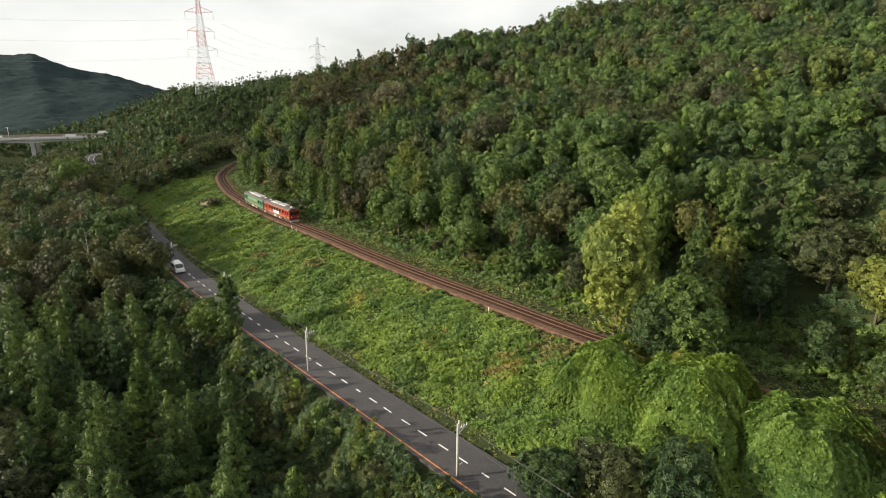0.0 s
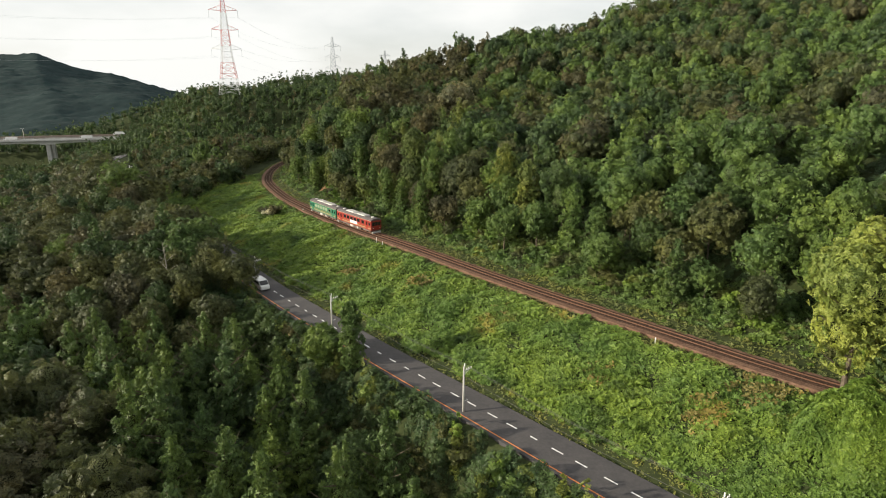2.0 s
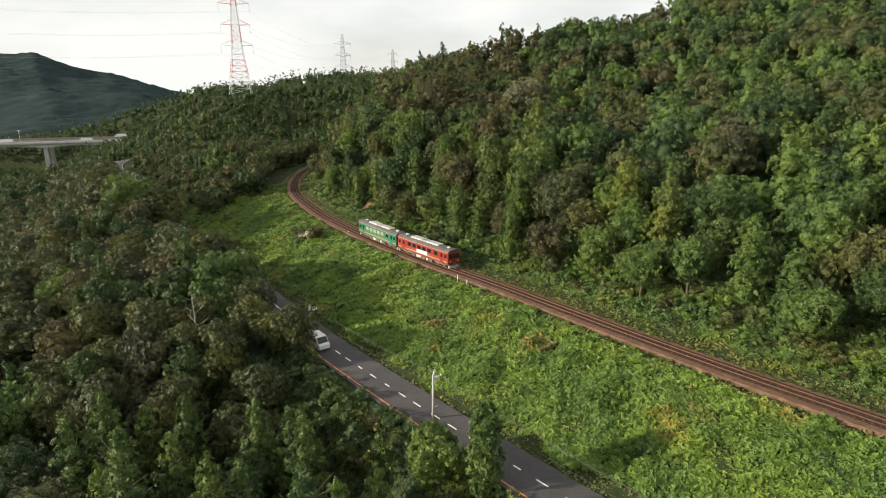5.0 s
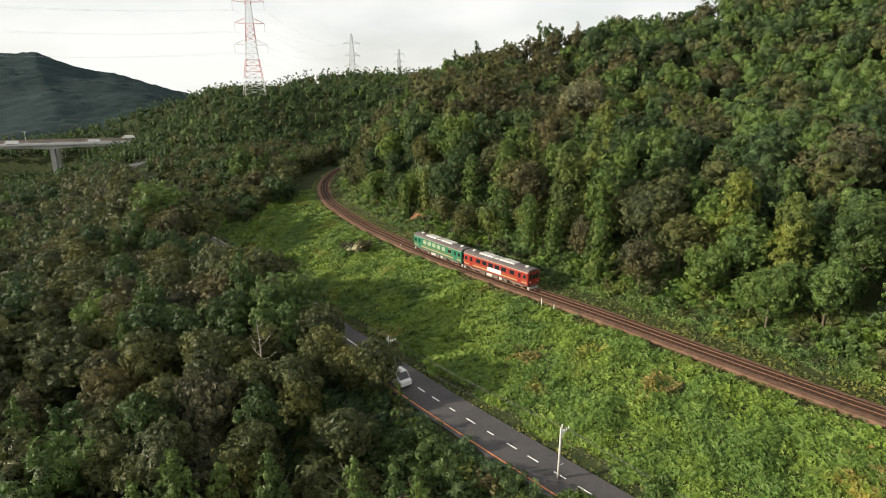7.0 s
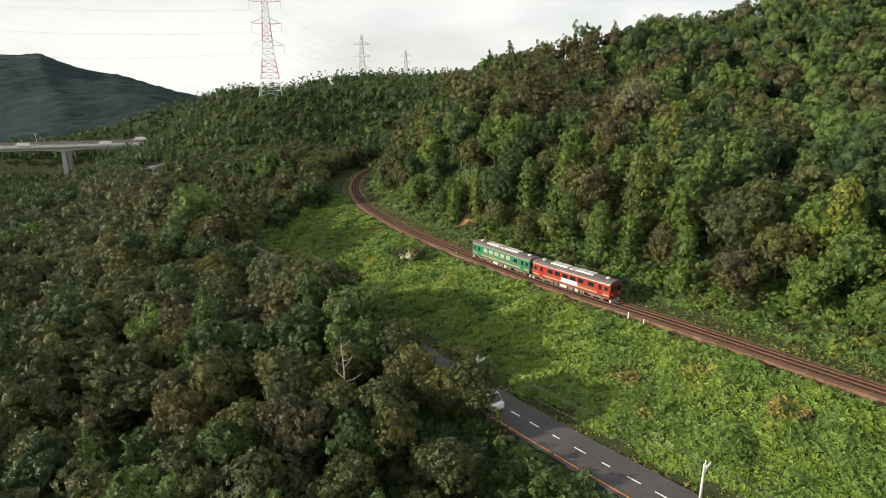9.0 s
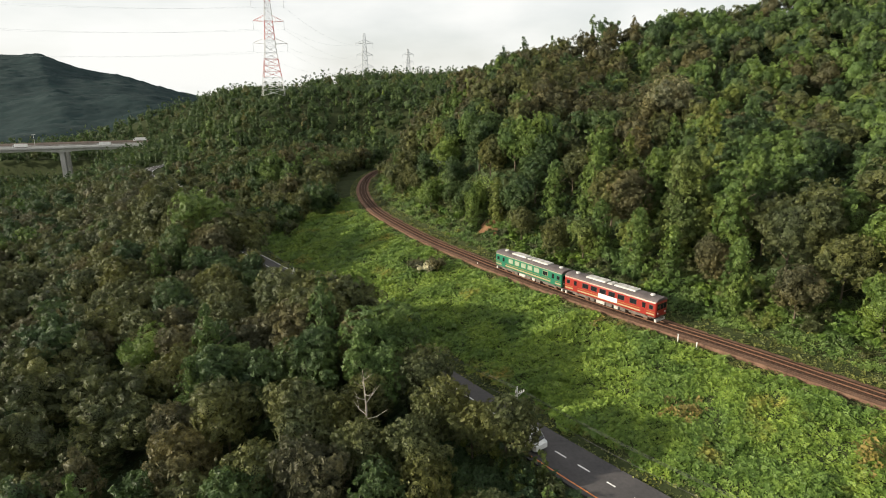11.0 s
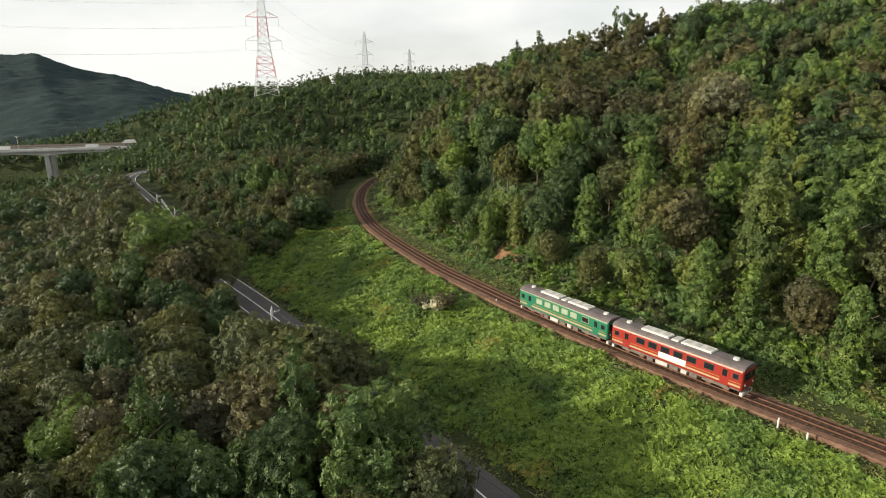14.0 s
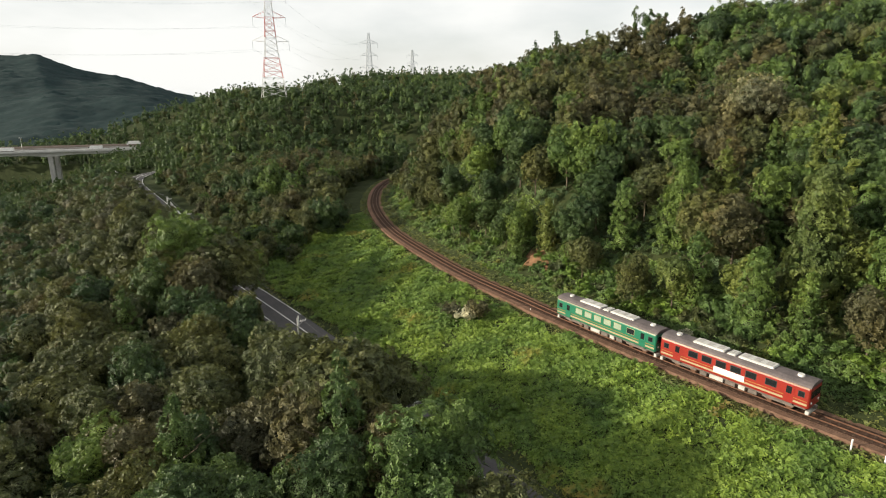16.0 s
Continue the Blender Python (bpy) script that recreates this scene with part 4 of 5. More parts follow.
CONCRETE = surface("pale_concrete", (0.30, 0.29, 0.27), (0.50, 0.49, 0.46), 0.6, 0.85, bump=0.3)
WHITE_METAL = surface("white_painted_steel", (0.62, 0.62, 0.60), (0.8, 0.8, 0.78), 1.0, 0.5)
GALV = surface("galvanised_steel", (0.38, 0.39, 0.40), (0.58, 0.58, 0.58), 3, 0.5, 0.5)
DARK = surface("dark_plastic", (0.015, 0.015, 0.016), (0.04, 0.04, 0.042), 4, 0.5)


def guard_wall():
    a, b = s_of(fine_road, -141, 238), s_of(fine_road, -168, 281)
    root = tagged(new("guard_rail"), "white guard rail on a low concrete kerb beside the road", "guard rail")
    kerb = new("kerb", strip("kerb", stretch(a, b), 3.3, 3.55, 0.55, CONCRETE, 0.6))
    kerb.parent = root
    beam = new("beam", strip("beam", stretch(a, b), 3.38, 3.46, 1.15, WHITE_METAL, 0.32))
    beam.parent = root
    for s in np.arange(a, b, 3.0):
        p, d = frame_at(fine_road, s)
        bm = bmesh.new()
        rod(bm, (p[0] + d[1] * 3.5, p[1] - d[0] * 3.5, 0.4), (p[0] + d[1] * 3.5, p[1] - d[0] * 3.5, 1.2), 0.06)
        part("post", bm, WHITE_METAL, root)


guard_wall()


# ---- utility poles ----
def utility_pole(x, y, top, heading, lamp_arm=True):
    root = tagged(new("utility_pole"), "grey concrete utility pole with a steel crossarm", "utility pole", "utility poles along the road")
    root.matrix_basis = Matrix.Translation((x, y, 0)) @ Matrix.Rotation(heading, 4, "Z")
    bm = bmesh.new()
    rod(bm, (0, 0, -0.8), (0, 0, top), 0.15, 0.095, 12)
    part("pole", bm, CONCRETE, root, smooth=True)
    bm = bmesh.new()
    rod(bm, (0.16, 0, top - 1.1), (0.16, 0, top + 0.35), 0.07, 0.06, 10)
    part("top_pin", bm, WHITE_METAL, root)
    arm = part("crossarm", box(bmesh.new(), (-0.1, -0.045, top - 0.62), (1.25, 0.045, top - 0.53)), GALV, root)
    for k, px in enumerate((0.5, 0.85, 1.2)):
        bm = bmesh.new()
        rod(bm, (px, 0, top - 0.53), (px, 0, top - 0.33), 0.07, 0.045, 8)
        part("insulator", bm, WHITE_METAL, arm)
    bm = bmesh.new()
    rod(bm, (0.06, 0, top - 1.15), (0.95, 0, top - 0.6), 0.025)
    part("brace", bm, GALV, root)
    part("lower_bracket", box(bmesh.new(), (0, -0.04, 1.3), (0.7, 0.04, 1.38)), GALV, root)
    return root


POLES = [(21, 26, 5.9), (1.4, 48.9, 5.9), (-18.3, 71.6, 5.9), (-38.6, 97.0, 5.6), (-57.2, 117.6, 5.9), (-74.5, 139.9, 5.5), (-92, 162, 5.8), (-122.5, 210.3, 6.4), (-139.5, 236.5, 6.4), (-155.5, 260.0, 6.4), (-206, 324, 6.4)]
for px, py, top in POLES:
    near_p, d = frame_at(fine_road, s_of(fine_road, px, py))
    utility_pole(px, py, top, math.atan2(-d[0], d[1]))


def cable(name, a, b, sag, radius, label, material=None):
    cu = bpy.data.curves.new(name, "CURVE")
    cu.dimensions, cu.bevel_depth, cu.bevel_resolution = "3D", radius, 1
    sp = cu.splines.new("POLY")
    sp.points.add(15)
    for k in range(16):
        u = k / 15
        p = Vector(a).lerp(Vector(b), u)
        sp.points[k].co = (p.x, p.y, p.z - sag * 4 * u * (1 - u), 1)
    cu.materials.append(material or DARK)
    return tagged(new(name, cu), label, "cable", "overhead cables", "structure")


for (x0, y0, t0), (x1, y1, t1) in zip(POLES[:-1], POLES[1:]):
    for dz, o in ((-0.35, 0.6), (0.3, 0.1), (-1.2, 0.0)):
        cable("overhead_cable", (x0 + o, y0 + o * 0.8, t0 + dz), (x1 + o, y1 + o * 0.8, t1 + dz), 0.5, 0.018, "thin dark overhead cable between utility poles")

# white marker posts by the track
for px, py, ph in ((-34.9, 130.2, 1.1), (-33.4, 128.1, 0.85), (-58.5, 164.2, 0.7), (6.6, 78.6, 0.7)):
    root = tagged(new("marker_post"), "white square marker post beside the track", "post", "marker posts")
    z = float(ground(np.array([px]), np.array([py]))[0])
    root.location = (px, py, z)
    part("post", box(bmesh.new(), (-0.06, -0.06, -0.4), (0.06, 0.06, ph), bevel=0.015), WHITE_METAL, root)
    part("cap", box(bmesh.new(), (-0.075, -0.075, ph), (0.075, 0.075, ph + 0.05), bevel=0.015), WHITE_METAL, root)


# ---- the train ----
def paint(name, c, rough=0.35):
    return surface(name, tuple(v * 0.82 for v in c), c, 0.7, rough, bump=0.05)


RED, GREEN = paint("red_coach_paint", (0.25, 0.022, 0.015)), paint("green_coach_paint", (0.014, 0.135, 0.075))
CREAM, GOLD = paint("cream_paint", (0.34, 0.26, 0.15)), paint("yellow_line_paint", (0.30, 0.17, 0.045))
ROOF = surface("sooty_roof", (0.055, 0.045, 0.045), (0.12, 0.10, 0.10), 0.8, 0.8)
ROOF_UNIT = surface("roof_unit_grey_white", (0.38, 0.37, 0.35), (0.56, 0.55, 0.52), 0.9, 0.6)
UNDER = surface("underframe_grime", (0.05, 0.04, 0.035), (0.16, 0.13, 0.11), 1.5, 0.8)
GEAR = surface("underfloor_box_grey", (0.25, 0.24, 0.22), (0.45, 0.43, 0.40), 1.2, 0.7)
BANNER = paint("white_banner", (0.78, 0.77, 0.74))
BLIND = surface("drawn_window_blind", (0.18, 0.24, 0.17), (0.28, 0.32, 0.23), 1.0, 0.5)
LENS, _nt, _b = node_mat("lamp_glass", 0.1)
_b.inputs["Base Color"].default_value = (0.7, 0.7, 0.68, 1)
GLASS, _nt, _b = node_mat("tinted_window_glass", 0.06)
_b.inputs["Base Color"].default_value = (0.012, 0.014, 0.016, 1)
_b.inputs["Specular IOR Level"].default_value = 0.6

LENGTH, HALF = 15.7, 1.36


def loft(bm, rings, close=True):
    """Skin over rings of points with the same count, with both ends closed."""
    vs = [[bm.verts.new(p) for p in ring] for ring in rings]
    n = len(vs[0])
    for a, b in zip(vs[:-1], vs[1:]):
        for i in range(n if close else n - 1):
            bm.faces.new((a[i], a[(i + 1) % n], b[(i + 1) % n], b[i]))
    if close:
        bm.faces.new(vs[0][::-1])
        bm.faces.new(vs[-1])
    return bm


def coach(name, label, body_paint, blinds, banner):
    root = tagged(new(name), label, "railcar", "train on the track")
    side = [(-HALF + 0.06, 0.95), (-HALF, 1.2), (-HALF, 2.9), (-HALF + 0.07, 3.12), (HALF - 0.07, 3.12), (HALF, 2.9), (HALF, 1.2), (HALF - 0.06, 0.95)]
    e = LENGTH / 2
    body = part("body", loft(bmesh.new(), [[(x, y * w, z) for y, z in side] for x, w in ((-e, 0.93), (-e + 0.12, 1), (e - 0.12, 1), (e, 0.93))]), body_paint, root)
    arch = [(-HALF + 0.02, 3.1), (-HALF + 0.16, 3.3), (-0.8, 3.48), (0, 3.54), (0.8, 3.48), (HALF - 0.16, 3.3), (HALF - 0.02, 3.1)]
    part("roof", loft(bmesh.new(), [[(x, y, z) for y, z in arch] for x in (-e - 0.02, e + 0.02)]), ROOF, root)
    for s in (-1, 1):
        y0, y1 = sorted((s * (HALF - 0.02), s * (HALF + 0.012)))
        part("cream_band", box(bmesh.new(), (-e + 0.15, y0, 1.2), (e - 0.15, y1, 1.42)), CREAM, body, "cream band along the lower side")
        part("yellow_line", box(bmesh.new(), (-e + 0.15, y0, 1.62), (e - 0.15, y1 + 0.002 * s if s > 0 else y1, 1.69)), GOLD, body, "thin yellow line")
        part("gutter", box(bmesh.new(), (-e + 0.1, min(s * (HALF - 0.05), s * (HALF + 0.03)), 3.0), (e - 0.1, max(s * (HALF - 0.05), s * (HALF + 0.03)), 3.06)), CREAM, root)
        ya, yb = sorted((s * (HALF - 0.03), s * (HALF + 0.022)))
        yc, yd = sorted((s * (HALF + 0.0), s * (HALF + 0.03)))
        for k in range(6):
            x = -3.9 + k * 1.56
            if k == 5:
                x += 0.4
            win = part("window", box(bmesh.new(), (x - 0.56, ya, 1.98), (x + 0.56, yb, 2.72), bevel=0.02), CREAM if blinds else DARK, root, "framed side window")
            part("pane", box(bmesh.new(), (x - 0.50, yc, 2.04), (x + 0.50, yd, 2.66)), BLIND if blinds and k < 5 else GLASS, win, "pane with a drawn blind" if blinds and k < 5 else "dark tinted pane")
        for x in (-5.75, 6.0):
            door = part("door", box(bmesh.new(), (x - 0.46, ya, 1.02), (x + 0.46, yb, 2.86)), body_paint, root)
            part("pane", box(bmesh.new(), (x - 0.25, yc, 1.95), (x + 0.25, yd, 2.68)), GLASS, door, "dark door pane")
            part("step", box(bmesh.new(), (x - 0.45, ya, 0.78), (x + 0.45, yb, 0.96)), UNDER, door)
        for x in (-7.1, 7.1):
            win = part("cab_window", box(bmesh.new(), (x - 0.3, ya, 2.0), (x + 0.3, yb, 2.6)), DARK, root)
            part("pane", box(bmesh.new(), (x - 0.25, yc, 2.05), (x + 0.25, yd, 2.55)), GLASS, win)
        if banner:
            part("banner", box(bmesh.new(), (-1.5, yc + 0.004 * s, 1.3), (1.75, yd + 0.004 * s, 1.95)), BANNER, root, "long white banner fixed under the windows")
    for s in (-1, 1):
        xa, xb = sorted((s * (e - 0.03), s * (e + 0.03)))
        front = part("cab_front", box(bmesh.new(), (xa, -1.15, 1.05), (xb, 1.15, 3.0), bevel=0.01), body_paint, root)
        xc, xd = sorted((s * (e + 0.02), s * (e + 0.045)))
        for ya, yb in ((-1.08, -0.42), (-0.34, 0.34), (0.42, 1.08)):
            part("windscreen", box(bmesh.new(), (xc, ya, 1.95), (xd, yb, 2.75)), GLASS, front, "dark cab window")
        for y in (-0.85, 0.85):
            bm = bmesh.new()
            rod(bm, (s * (e + 0.02), y, 1.45), (s * (e + 0.08), y, 1.45), 0.13, 0.12, 14)
            part("headlight", bm, LENS, front, "round clear headlight")
        part("coupler", box(bmesh.new(), (min(s * (e - 0.1), s * (e + 0.32)), -0.16, 0.72), (max(s * (e - 0.1), s * (e + 0.32)), 0.16, 1.0), bevel=0.03), UNDER, root)
        part("snow_plough", box(bmesh.new(), (min(s * (e - 0.3), s * (e + 0.04)), -1.1, 0.22), (max(s * (e - 0.3), s * (e + 0.04)), 1.1, 0.62), bevel=0.03), GEAR, root)
    for x0, x1, h in ((-4.4, -0.9, 0.16), (-0.6, 0.3, 0.1), (0.6, 4.1, 0.16)):
        unit = part("roof_unit", box(bmesh.new(), (x0, -0.72, 3.4), (x1, 0.72, 3.52 + h), bevel=0.06), ROOF_UNIT, root, "pale box-shaped cooling unit")
        for k in range(3):
            xx = x0 + (x1 - x0) * (k + 0.5) / 3
            part("grille", box(bmesh.new(), (xx - 0.3 * (x1 - x0) / 3.5, -0.5, 3.515 + h), (xx + 0.3 * (x1 - x0) / 3.5, 0.5, 3.535 + h)), GEAR, unit)
    for x in (-6.4, 6.4):
        bm = bmesh.new()
        rod(bm, (x, 0, 3.45), (x, 0, 3.72), 0.36, 0.3, 12)
        part("ventilator", bm, ROOF_UNIT, root)
    part("underframe", box(bmesh.new(), (-e + 0.3, -1.15, 0.72), (e - 0.3, 1.15, 0.96)), UNDER, root)
    for k, (x0, x1) in enumerate(((-3.0, -2.2), (-1.9, -0.4), (-0.2, 0.9), (1.2, 1.9), (2.2, 3.1))):
        for s in (-1, 1):
            part("equipment_box", box(bmesh.new(), (x0, min(s * 0.55, s * 1.25), 0.35), (x1, max(s * 0.55, s * 1.25), 0.8), bevel=0.03), GEAR if k % 2 else UNDER, root)
    for x in (-5.0, 5.0):
        bogie = part("bogie", box(box(bmesh.new(), (x - 1.5, -1.0, 0.42), (x + 1.5, -0.85, 0.68), bevel=0.03), (x - 1.5, 0.85, 0.42), (x + 1.5, 1.0, 0.68), bevel=0.03), UNDER, root)
        for dx in (-0.95, 0.95):
            for y in (-0.56, 0.56):
                bm = bmesh.new()
                rod(bm, (x + dx, y - 0.06, 0.43), (x + dx, y + 0.06, 0.43), 0.42, 0.42, 20)
                part("wheel", bm, RUST, bogie)
    return root


def on_track(ob, s_mid, reach=5.0):
    a, _ = frame_at(rail_line, s_mid - reach)
    b, _ = frame_at(rail_line, s_mid + reach)
    d = (a - b) / np.hypot(*(a - b))   # the red end looks back along the line
    m = (a + b) / 2
    ob.matrix_basis = Matrix.Translation((m[0], m[1], RAIL_Z)) @ Matrix.Rotation(math.atan2(d[1], d[0]), 4, "Z")


s_front = s_of(rail_line, -35.2, 135.8)
red_car = coach("red_railcar", "red diesel railcar with dark roof and a white side banner", RED, False, True)
green_car = coach("green_railcar", "green and cream diesel railcar with drawn blinds", GREEN, True, False)
on_track(red_car, s_front + LENGTH / 2)
on_track(green_car, s_front + LENGTH * 1.5 + 0.55)


# ---- road vehicles ----
def wheels_of(root, places, radius, width=0.2):
    for x, y in places:
        bm = bmesh.new()
        rod(bm, (x, y - width / 2, radius), (x, y + width / 2, radius), radius, radius, 18)
        tyre = part("wheel", bm, DARK, root)
        bm = bmesh.new()
        s = 1 if y > 0 else -1
        rod(bm, (x, y + s * width * 0.45, radius), (x, y + s * width * 0.55, radius), radius * 0.6, radius * 0.55, 14)
        part("rim", bm, GALV, tyre)


VAN_WHITE = paint("white_car_paint", (0.74, 0.74, 0.73), 0.25)
SILVER = paint("silver_car_paint", (0.48, 0.49, 0.50), 0.3)
BLUE = paint("blue_tarpaulin", (0.02, 0.06, 0.42), 0.5)
TAIL, _nt, _b = node_mat("red_lamp_plastic", 0.2)
_b.inputs["Base Color"].default_value = (0.4, 0.015, 0.01, 1)


def car(name, label, profile, w, body_paint, glasses, wheel_x, radius):
    """A car from its side profile (x forward); glasses: (x0, z0, x1, z1) on the sides."""
    root = tagged(new(name), label, "car")
    bm = loft(bmesh.new(), [[(x, y, z) for x, z in [(px * k, pz if pz < 1.0 or k == 1 else pz - 0.05) for px, pz in profile]] for y, k in ((-w / 2, 0.975), (-w / 2 + 0.1, 1), (w / 2 - 0.1, 1), (w / 2, 0.975))])
    part("body", bm, body_paint, root)
    for s in (-1, 1):
        ya, yb = sorted((s * (w / 2 - 0.02), s * (w / 2 + 0.012)))
        for x0, z0, x1, z1 in glasses:
            part("side_window", box(bmesh.new(), (x0, ya, z0), (x1, yb, z1), bevel=0.01), GLASS, root)
        xm = max(p[0] for p in profile)
        part("headlight", box(bmesh.new(), (xm - 0.12, min(s * w * 0.3, s * w * 0.46), 0.68), (xm + 0.0, max(s * w * 0.3, s * w * 0.46), 0.86), bevel=0.02), LENS, root)
        xn = min(p[0] for p in profile)
        part("tail_light", box(bmesh.new(), (xn - 0.0, min(s * w * 0.36, s * w * 0.46), 0.8), (xn + 0.1, max(s * w * 0.36, s * w * 0.46), 1.15), bevel=0.02), TAIL, root)
    wheels_of(root, [(x, s * (w / 2 - 0.1)) for x in wheel_x for s in (-1, 1)], radius)
    return root


def slab(root, name, pts, w, material):
    """A sloping pane over the profile between two points."""
    (x0, z0), (x1, z1) = pts
    n = Vector((z1 - z0, 0, -(x1 - x0))).normalized() * 0.015
    if n.x * (1 if x0 > 0 else -1) < 0:
        n = -n
    bm = bmesh.new()
    f = [Vector((x0, -w / 2, z0)), Vector((x0, w / 2, z0)), Vector((x1, w / 2, z1)), Vector((x1, -w / 2, z1))]
    loft(bm, [[p - n for p in f], [p + n for p in f]])
    return part(name, bm, material, root)


def on_road(ob, x, y, off, back=True):
    p, d = frame_at(fine_road, s_of(fine_road, x, y))
    q = (p[0] + d[1] * off, p[1] - d[0] * off)
    a = math.atan2(-d[1], -d[0]) if back else math.atan2(d[1], d[0])
    ob.matrix_basis = Matrix.Translation((q[0], q[1], 0.012)) @ Matrix.Rotation(a, 4, "Z")


van = car("white_van", "white delivery van driving on the near lane", [(-2.3, 0.35), (-2.36, 1.0), (-2.22, 1.9), (-2.0, 1.97), (1.0, 1.97), (1.25, 1.9), (1.98, 1.12), (2.34, 0.98), (2.38, 0.4), (2.2, 0.28), (-2.2, 0.28)], 1.72, VAN_WHITE, [(-1.95, 1.15, -0.75, 1.72), (-0.6, 1.15, 0.35, 1.72), (0.5, 1.15, 1.2, 1.68)], (-1.45, 1.5), 0.33)
slab(van, "windscreen", [(1.28, 1.86), (1.95, 1.18)], 1.5, GLASS)
slab(van, "rear_window", [(-2.23, 1.8), (-2.34, 1.15)], 1.4, GLASS)
on_road(van, -55.0, 117.8, -1.3)
hatch = car("silver_car", "small silver car driving on the far road", [(-1.9, 0.3), (-1.95, 0.95), (-1.75, 1.05), (-1.35, 1.5), (0.25, 1.52), (1.0, 1.0), (1.85, 0.85), (1.95, 0.4), (1.8, 0.25), (-1.8, 0.25)], 1.62, SILVER, [(-1.3, 1.0, -0.35, 1.38), (-0.25, 1.0, 0.5, 1.38)], (-1.2, 1.25), 0.3)
slab(hatch, "windscreen", [(0.3, 1.48), (0.95, 1.05)], 1.35, GLASS)
slab(hatch, "rear_window", [(-1.4, 1.45), (-1.72, 1.1)], 1.3, GLASS)
on_road(hatch, -132.5, 222.5, -1.3)


def box_truck(name, label, length, tarp):
    root = tagged(new(name), label, "truck")
    cargo = part("cargo_box", box(bmesh.new(), (-length / 2, -1.1, 0.95), (length / 2 - 1.5, 1.1, 3.05), bevel=0.04), VAN_WHITE, root)
    for k in range(9):
        y = -0.92 + k * 0.23
        part("roof_rib", box(bmesh.new(), (-length / 2 + 0.08, y - 0.02, 3.05), (length / 2 - 1.58, y + 0.02, 3.075)), VAN_WHITE, cargo)
    cab = part("cab", loft(bmesh.new(), [[(x, y, z) for x, z in ((length / 2 - 1.45, 0.5), (length / 2 - 1.45, 2.35), (length / 2 - 0.5, 2.35), (length / 2 - 0.05, 1.45), (length / 2, 0.5))] for y in (-1.0, 1.0)]), BLUE if tarp else VAN_WHITE, root, "bright blue cab" if tarp else "")
    slab(cab, "windscreen", [(length / 2 - 0.44, 2.25), (length / 2 - 0.09, 1.55)], 1.75, GLASS)
    for s in (-1, 1):
        ya, yb = sorted((s * 0.98, s * 1.012))
        part("side_window", box(bmesh.new(), (length / 2 - 1.2, ya, 1.5), (length / 2 - 0.5, yb, 2.15)), GLASS, cab)
    part("chassis", box(bmesh.new(), (-length / 2 + 0.1, -0.5, 0.6), (length / 2 - 0.4, 0.5, 0.94)), UNDER, root)
    wheels_of(root, [(x, s * 0.88) for x in (-length / 2 + 1.3, length / 2 - 0.9) for s in (-1, 1)], 0.42, 0.26)
    return root


truck = box_truck("box_truck", "box truck with grey-white cargo box and blue cab", 6.6, True)
on_road(truck, -80.0, 152.0, -1.35)

# ---- expressway bridge ----
B0, BD = np.array([-286.0, 498.6]), np.array([-0.928, -0.371])
BN = np.array([-BD[1], BD[0]])
STEEL = surface("girder_paint_grey", (0.42, 0.41, 0.39), (0.60, 0.59, 0.56), 0.2, 0.6)
DARKSTEEL = surface("weathered_girder", (0.17, 0.13, 0.11), (0.28, 0.22, 0.18), 0.2, 0.7)


def bridge(name, label, z, shift, fascia, haunch):
    root = tagged(new(name), label, "bridge")
    root.matrix_basis = Matrix.Translation((B0[0] + BN[0] * shift, B0[1] + BN[1] * shift, z)) @ Matrix.Rotation(math.atan2(BD[1], BD[0]), 4, "Z")
    part("deck", box(bmesh.new(), (-18, -5.2, -0.45), (330, 5.2, 0.0)), CONCRETE, root)
    for y in (-5.2, 5.0):
        part("parapet", box(bmesh.new(), (-18, y, 0.0), (330, y + 0.2, 1.0)), fascia, root)
    spans = [-4, 53, 110, 168, 226, 284]
    bm = bmesh.new()
    xs = np.arange(-18, 331, 3.0)
    depth = [1.7 + haunch * max(0.0, 1 - min(abs(x - s) for s in spans) / 17) ** 1.6 for x in xs]
    loft(bm, [[(x, -3.6, -0.45), (x, 3.6, -0.45), (x, 3.2, -0.45 - d), (x, -3.2, -0.45 - d)] for x, d in zip(xs, depth)])
    part("girder", bm, fascia, root)
    for s in spans:
        bm = box(bmesh.new(), (s - 1.5, -2.6, -36), (s + 1.5, 2.6, -2.0 - haunch), bevel=0.3)
        pier = part("pier", bm, CONCRETE, root)
        part("pier_cap", box(bmesh.new(), (s - 1.7, -3.3, -2.4 - haunch), (s + 1.7, 3.3, -1.7 - haunch * 0.9), bevel=0.1), CONCRETE, pier)
    return root


bridge("expressway_bridge", "pale grey haunched girder bridge of an expressway", 0.2, 0, STEEL, 1.4)
bridge("expressway_bridge", "far brown girder bridge of the other carriageway", 1.6, -15, DARKSTEEL, 0.8)
for bx_, off, z in ((26, 1.5, 0.22), (78, -1.8, 0.22), (4, -16, 1.62)):
    t = box_truck("lorry", "white lorry crossing the expressway bridge", 9.0, False)
    p = B0 + BD * bx_ + BN * off
    t.matrix_basis = Matrix.Translation((p[0], p[1], z)) @ Matrix.Rotation(math.atan2(BD[1], BD[0]), 4, "Z")
root = tagged(new("bridge_lamp"), "slim grey street lamp on the expressway bridge", "street lamp")
p = B0 + BD * 70 + BN * -6
root.location = (p[0], p[1], 0.2)
bm = bmesh.new()
rod(bm, (0, 0, 0), (0, 0, 9), 0.14, 0.09)
part("pole", bm, GALV, root)
part("lamp_head", box(bmesh.new(), (-1.4, -0.18, 8.9), (1.4, 0.18, 9.1), bevel=0.04), GALV, root)

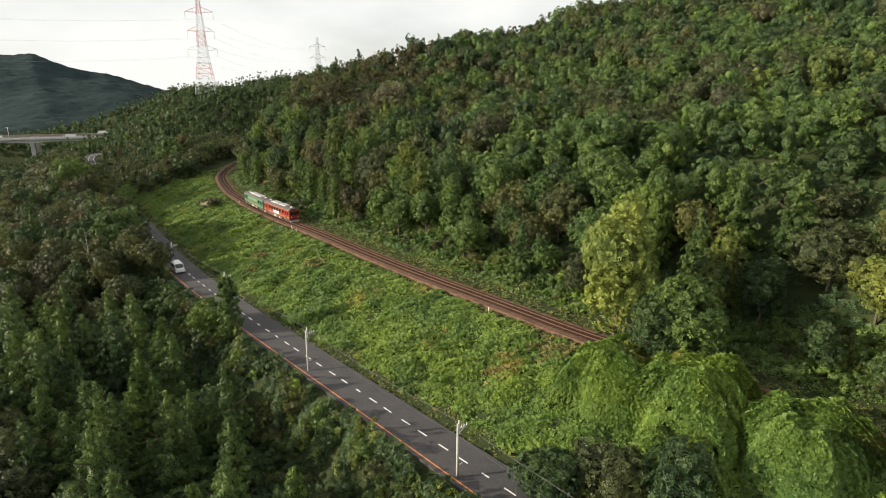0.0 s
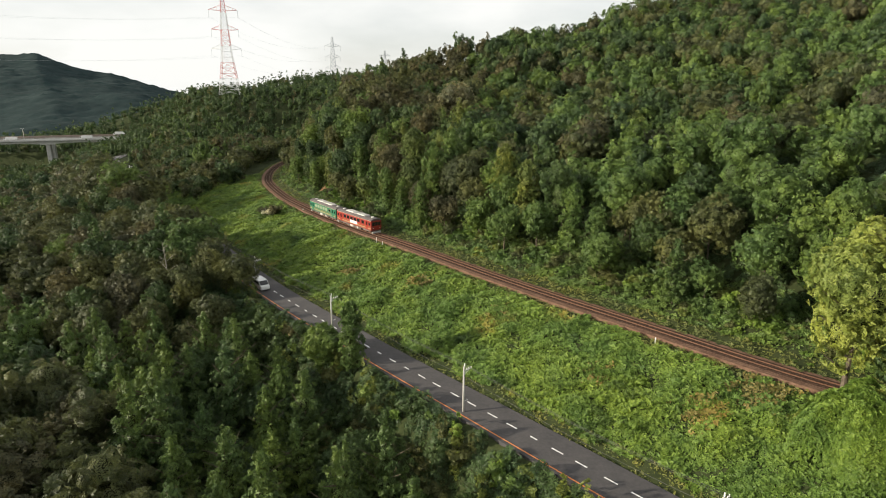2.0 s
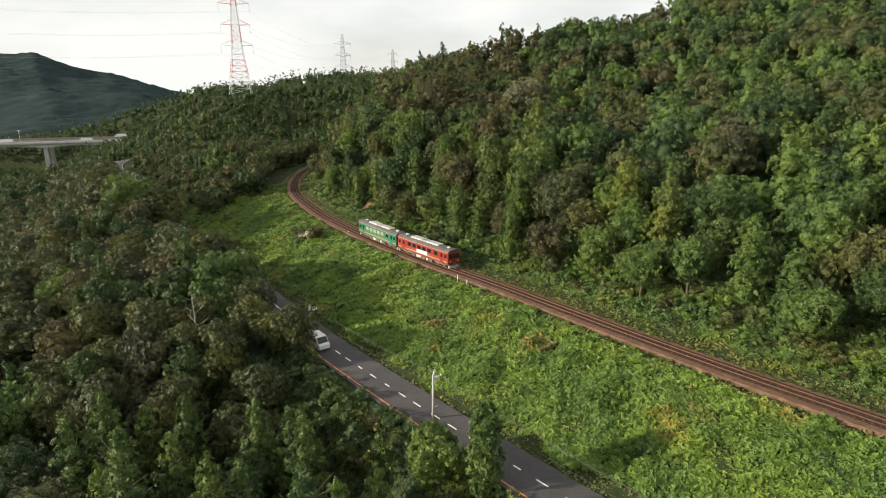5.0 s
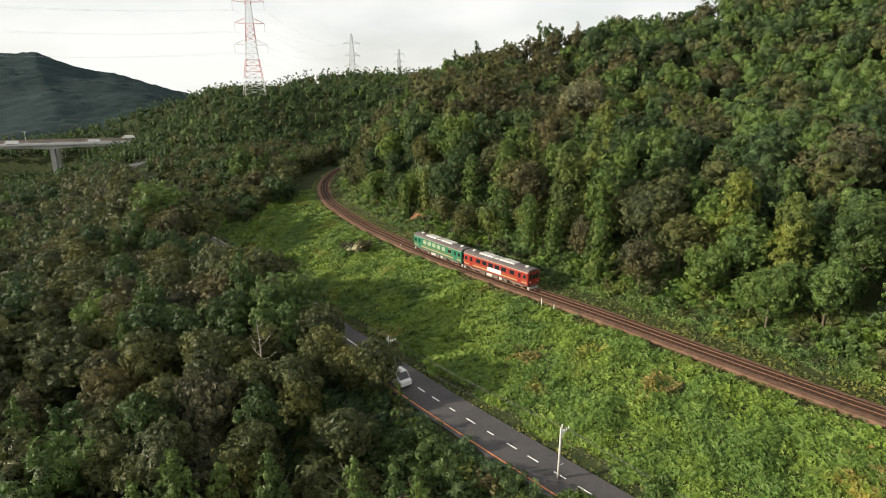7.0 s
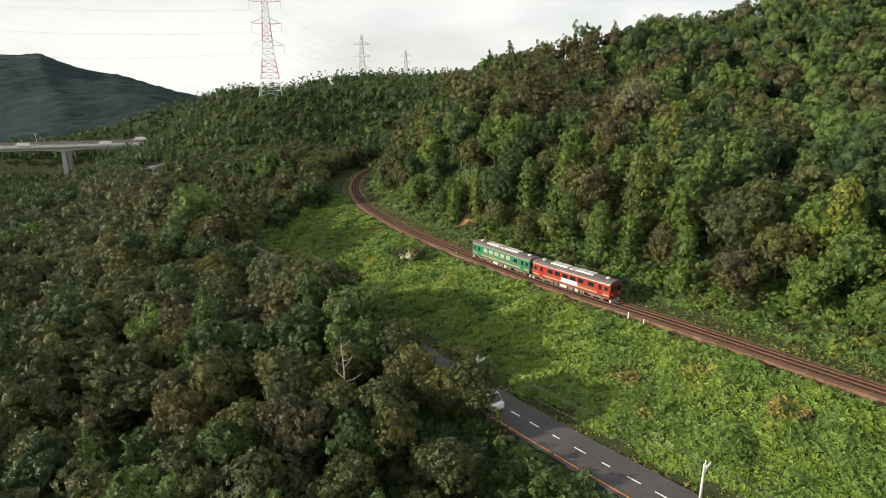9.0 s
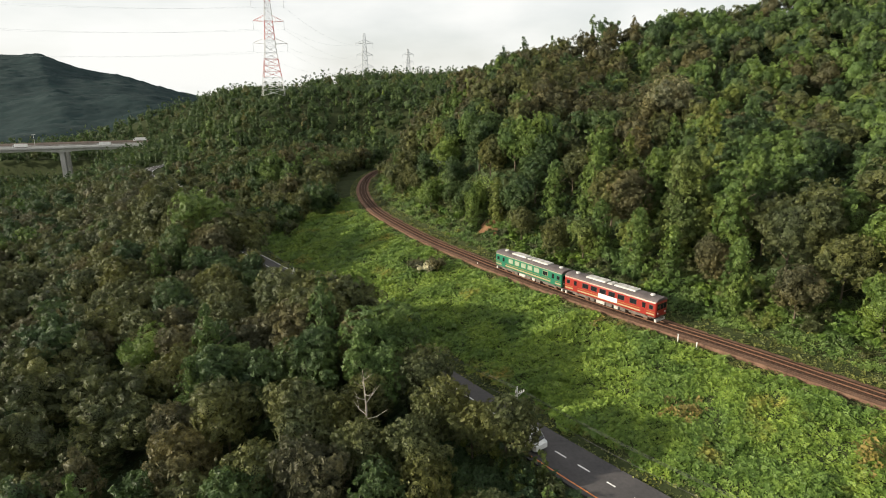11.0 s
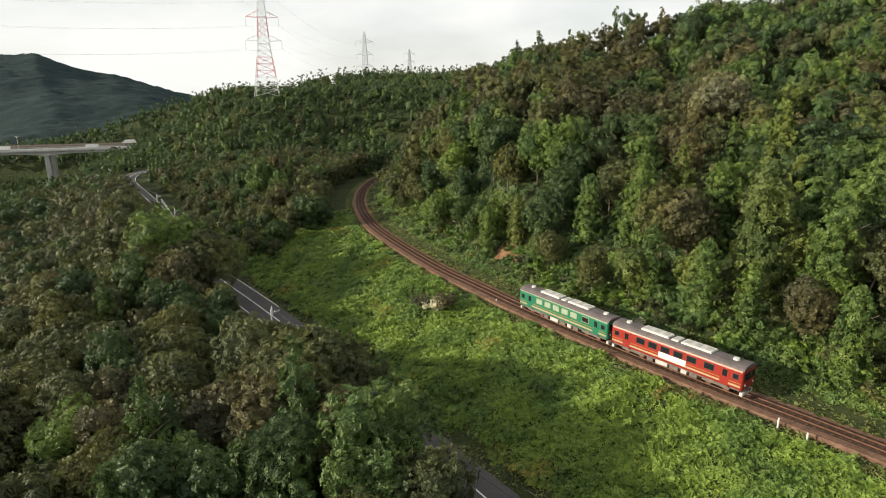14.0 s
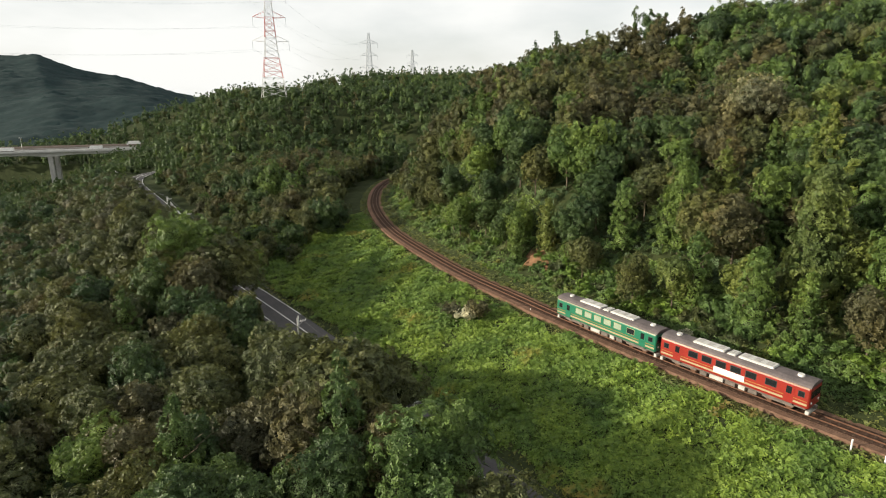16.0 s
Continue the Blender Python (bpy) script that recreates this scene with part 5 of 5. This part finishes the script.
# ---- transmission towers ----
TOWER_RED = surface("red_tower_paint", (0.58, 0.20, 0.18), (0.72, 0.32, 0.29), 0.2, 0.6)
TOWER_WHITE = surface("white_tower_paint", (0.68, 0.68, 0.67), (0.82, 0.82, 0.81), 0.2, 0.6)
TOWER_GREY = surface("grey_tower_steel", (0.34, 0.36, 0.38), (0.48, 0.50, 0.52), 0.2, 0.6)


def tower(x, y, z, height, base, arms, colours, label, thick):
    root = tagged(new("transmission_tower"), label, "transmission tower", "transmission towers")
    root.matrix_basis = Matrix.Translation((x, y, z)) @ Matrix.Rotation(radians(12), 4, "Z")
    half = lambda h: np.interp(h, [0, height * 0.42, height * 0.75, height], [base / 2, base * 0.24, base * 0.15, base * 0.07])
    n = len(colours)
    panels = 3
    for k in range(n):
        bm = bmesh.new()
        for j in range(panels):
            h0, h1 = height * (k + j / panels) / n, height * (k + (j + 1) / panels) / n
            a, b = half(h0), half(h1)
            c0 = [(a, a, h0), (-a, a, h0), (-a, -a, h0), (a, -a, h0)]
            c1 = [(b, b, h1), (-b, b, h1), (-b, -b, h1), (b, -b, h1)]
            for i in range(4):
                rod(bm, c0[i], c1[i], thick * 1.3, sides=5)
                rod(bm, c0[i], c1[(i + 1) % 4], thick * 0.7, sides=4)
                rod(bm, c0[(i + 1) % 4], c1[i], thick * 0.7, sides=4)
                rod(bm, c1[i], c1[(i + 1) % 4], thick * 0.8, sides=4)
        part("lattice_section", bm, colours[k], root)
    for h, w in arms:
        b = half(h)
        for s in (-1, 1):
            bm = bmesh.new()
            for yy in (-b, b):
                rod(bm, (s * b, yy, h), (s * w, 0, h + 0.4), thick * 0.9, sides=4)
                rod(bm, (s * b, yy, h + 3.2), (s * w, 0, h + 0.4), thick * 0.8, sides=4)
            for u in (0.3, 0.6):
                rod(bm, (s * (b + (w - b) * u), 0, h + 0.2), (s * (b + (w - b) * u), 0, h + 3.0 * (1 - u)), thick * 0.6, sides=4)
            arm = part("crossarm", bm, colours[min(n - 1, int(h / height * n))], root)
            bm = bmesh.new()
            rod(bm, (s * w, 0, h + 0.3), (s * w, 0, h - 4.5), thick * 0.9, sides=6)
            part("insulator_string", bm, TOWER_GREY, arm)
    return root


R, W = TOWER_RED, TOWER_WHITE
tower(-163.5, 415, 35.5, 62, 13, [(29, 9.5), (41, 8.5), (53, 9.0)], [W, R, W, R, W, R], "red and white lattice transmission tower on the wooded ridge", 0.10)
tower(-146, 710, 30, 68, 14, [(34, 9), (46, 8.5), (58, 9)], [TOWER_GREY] * 5, "grey lattice transmission tower far behind the ridge", 0.13)
tower(-118, 1050, 40, 66, 14, [(34, 9), (46, 8.5), (58, 9)], [TOWER_GREY] * 5, "distant grey lattice transmission tower", 0.18)
for h, w in ((25, 9.5), (37, 8.5), (49, 9.0)):
    for s in (-1, 1):
        cable("transmission_cable", (-163.5 + s * w, 415, 35.5 + h), (-520 + s * w, 250, 62 + h), 16, 0.022, "thin transmission cable hung from the tower", TOWER_GREY)
        cable("transmission_cable", (-163.5 + s * w, 415, 35.5 + h), (-146 + s * w, 710, 36 + h + 4), 10, 0.03, "thin transmission cable between two towers", TOWER_GREY)
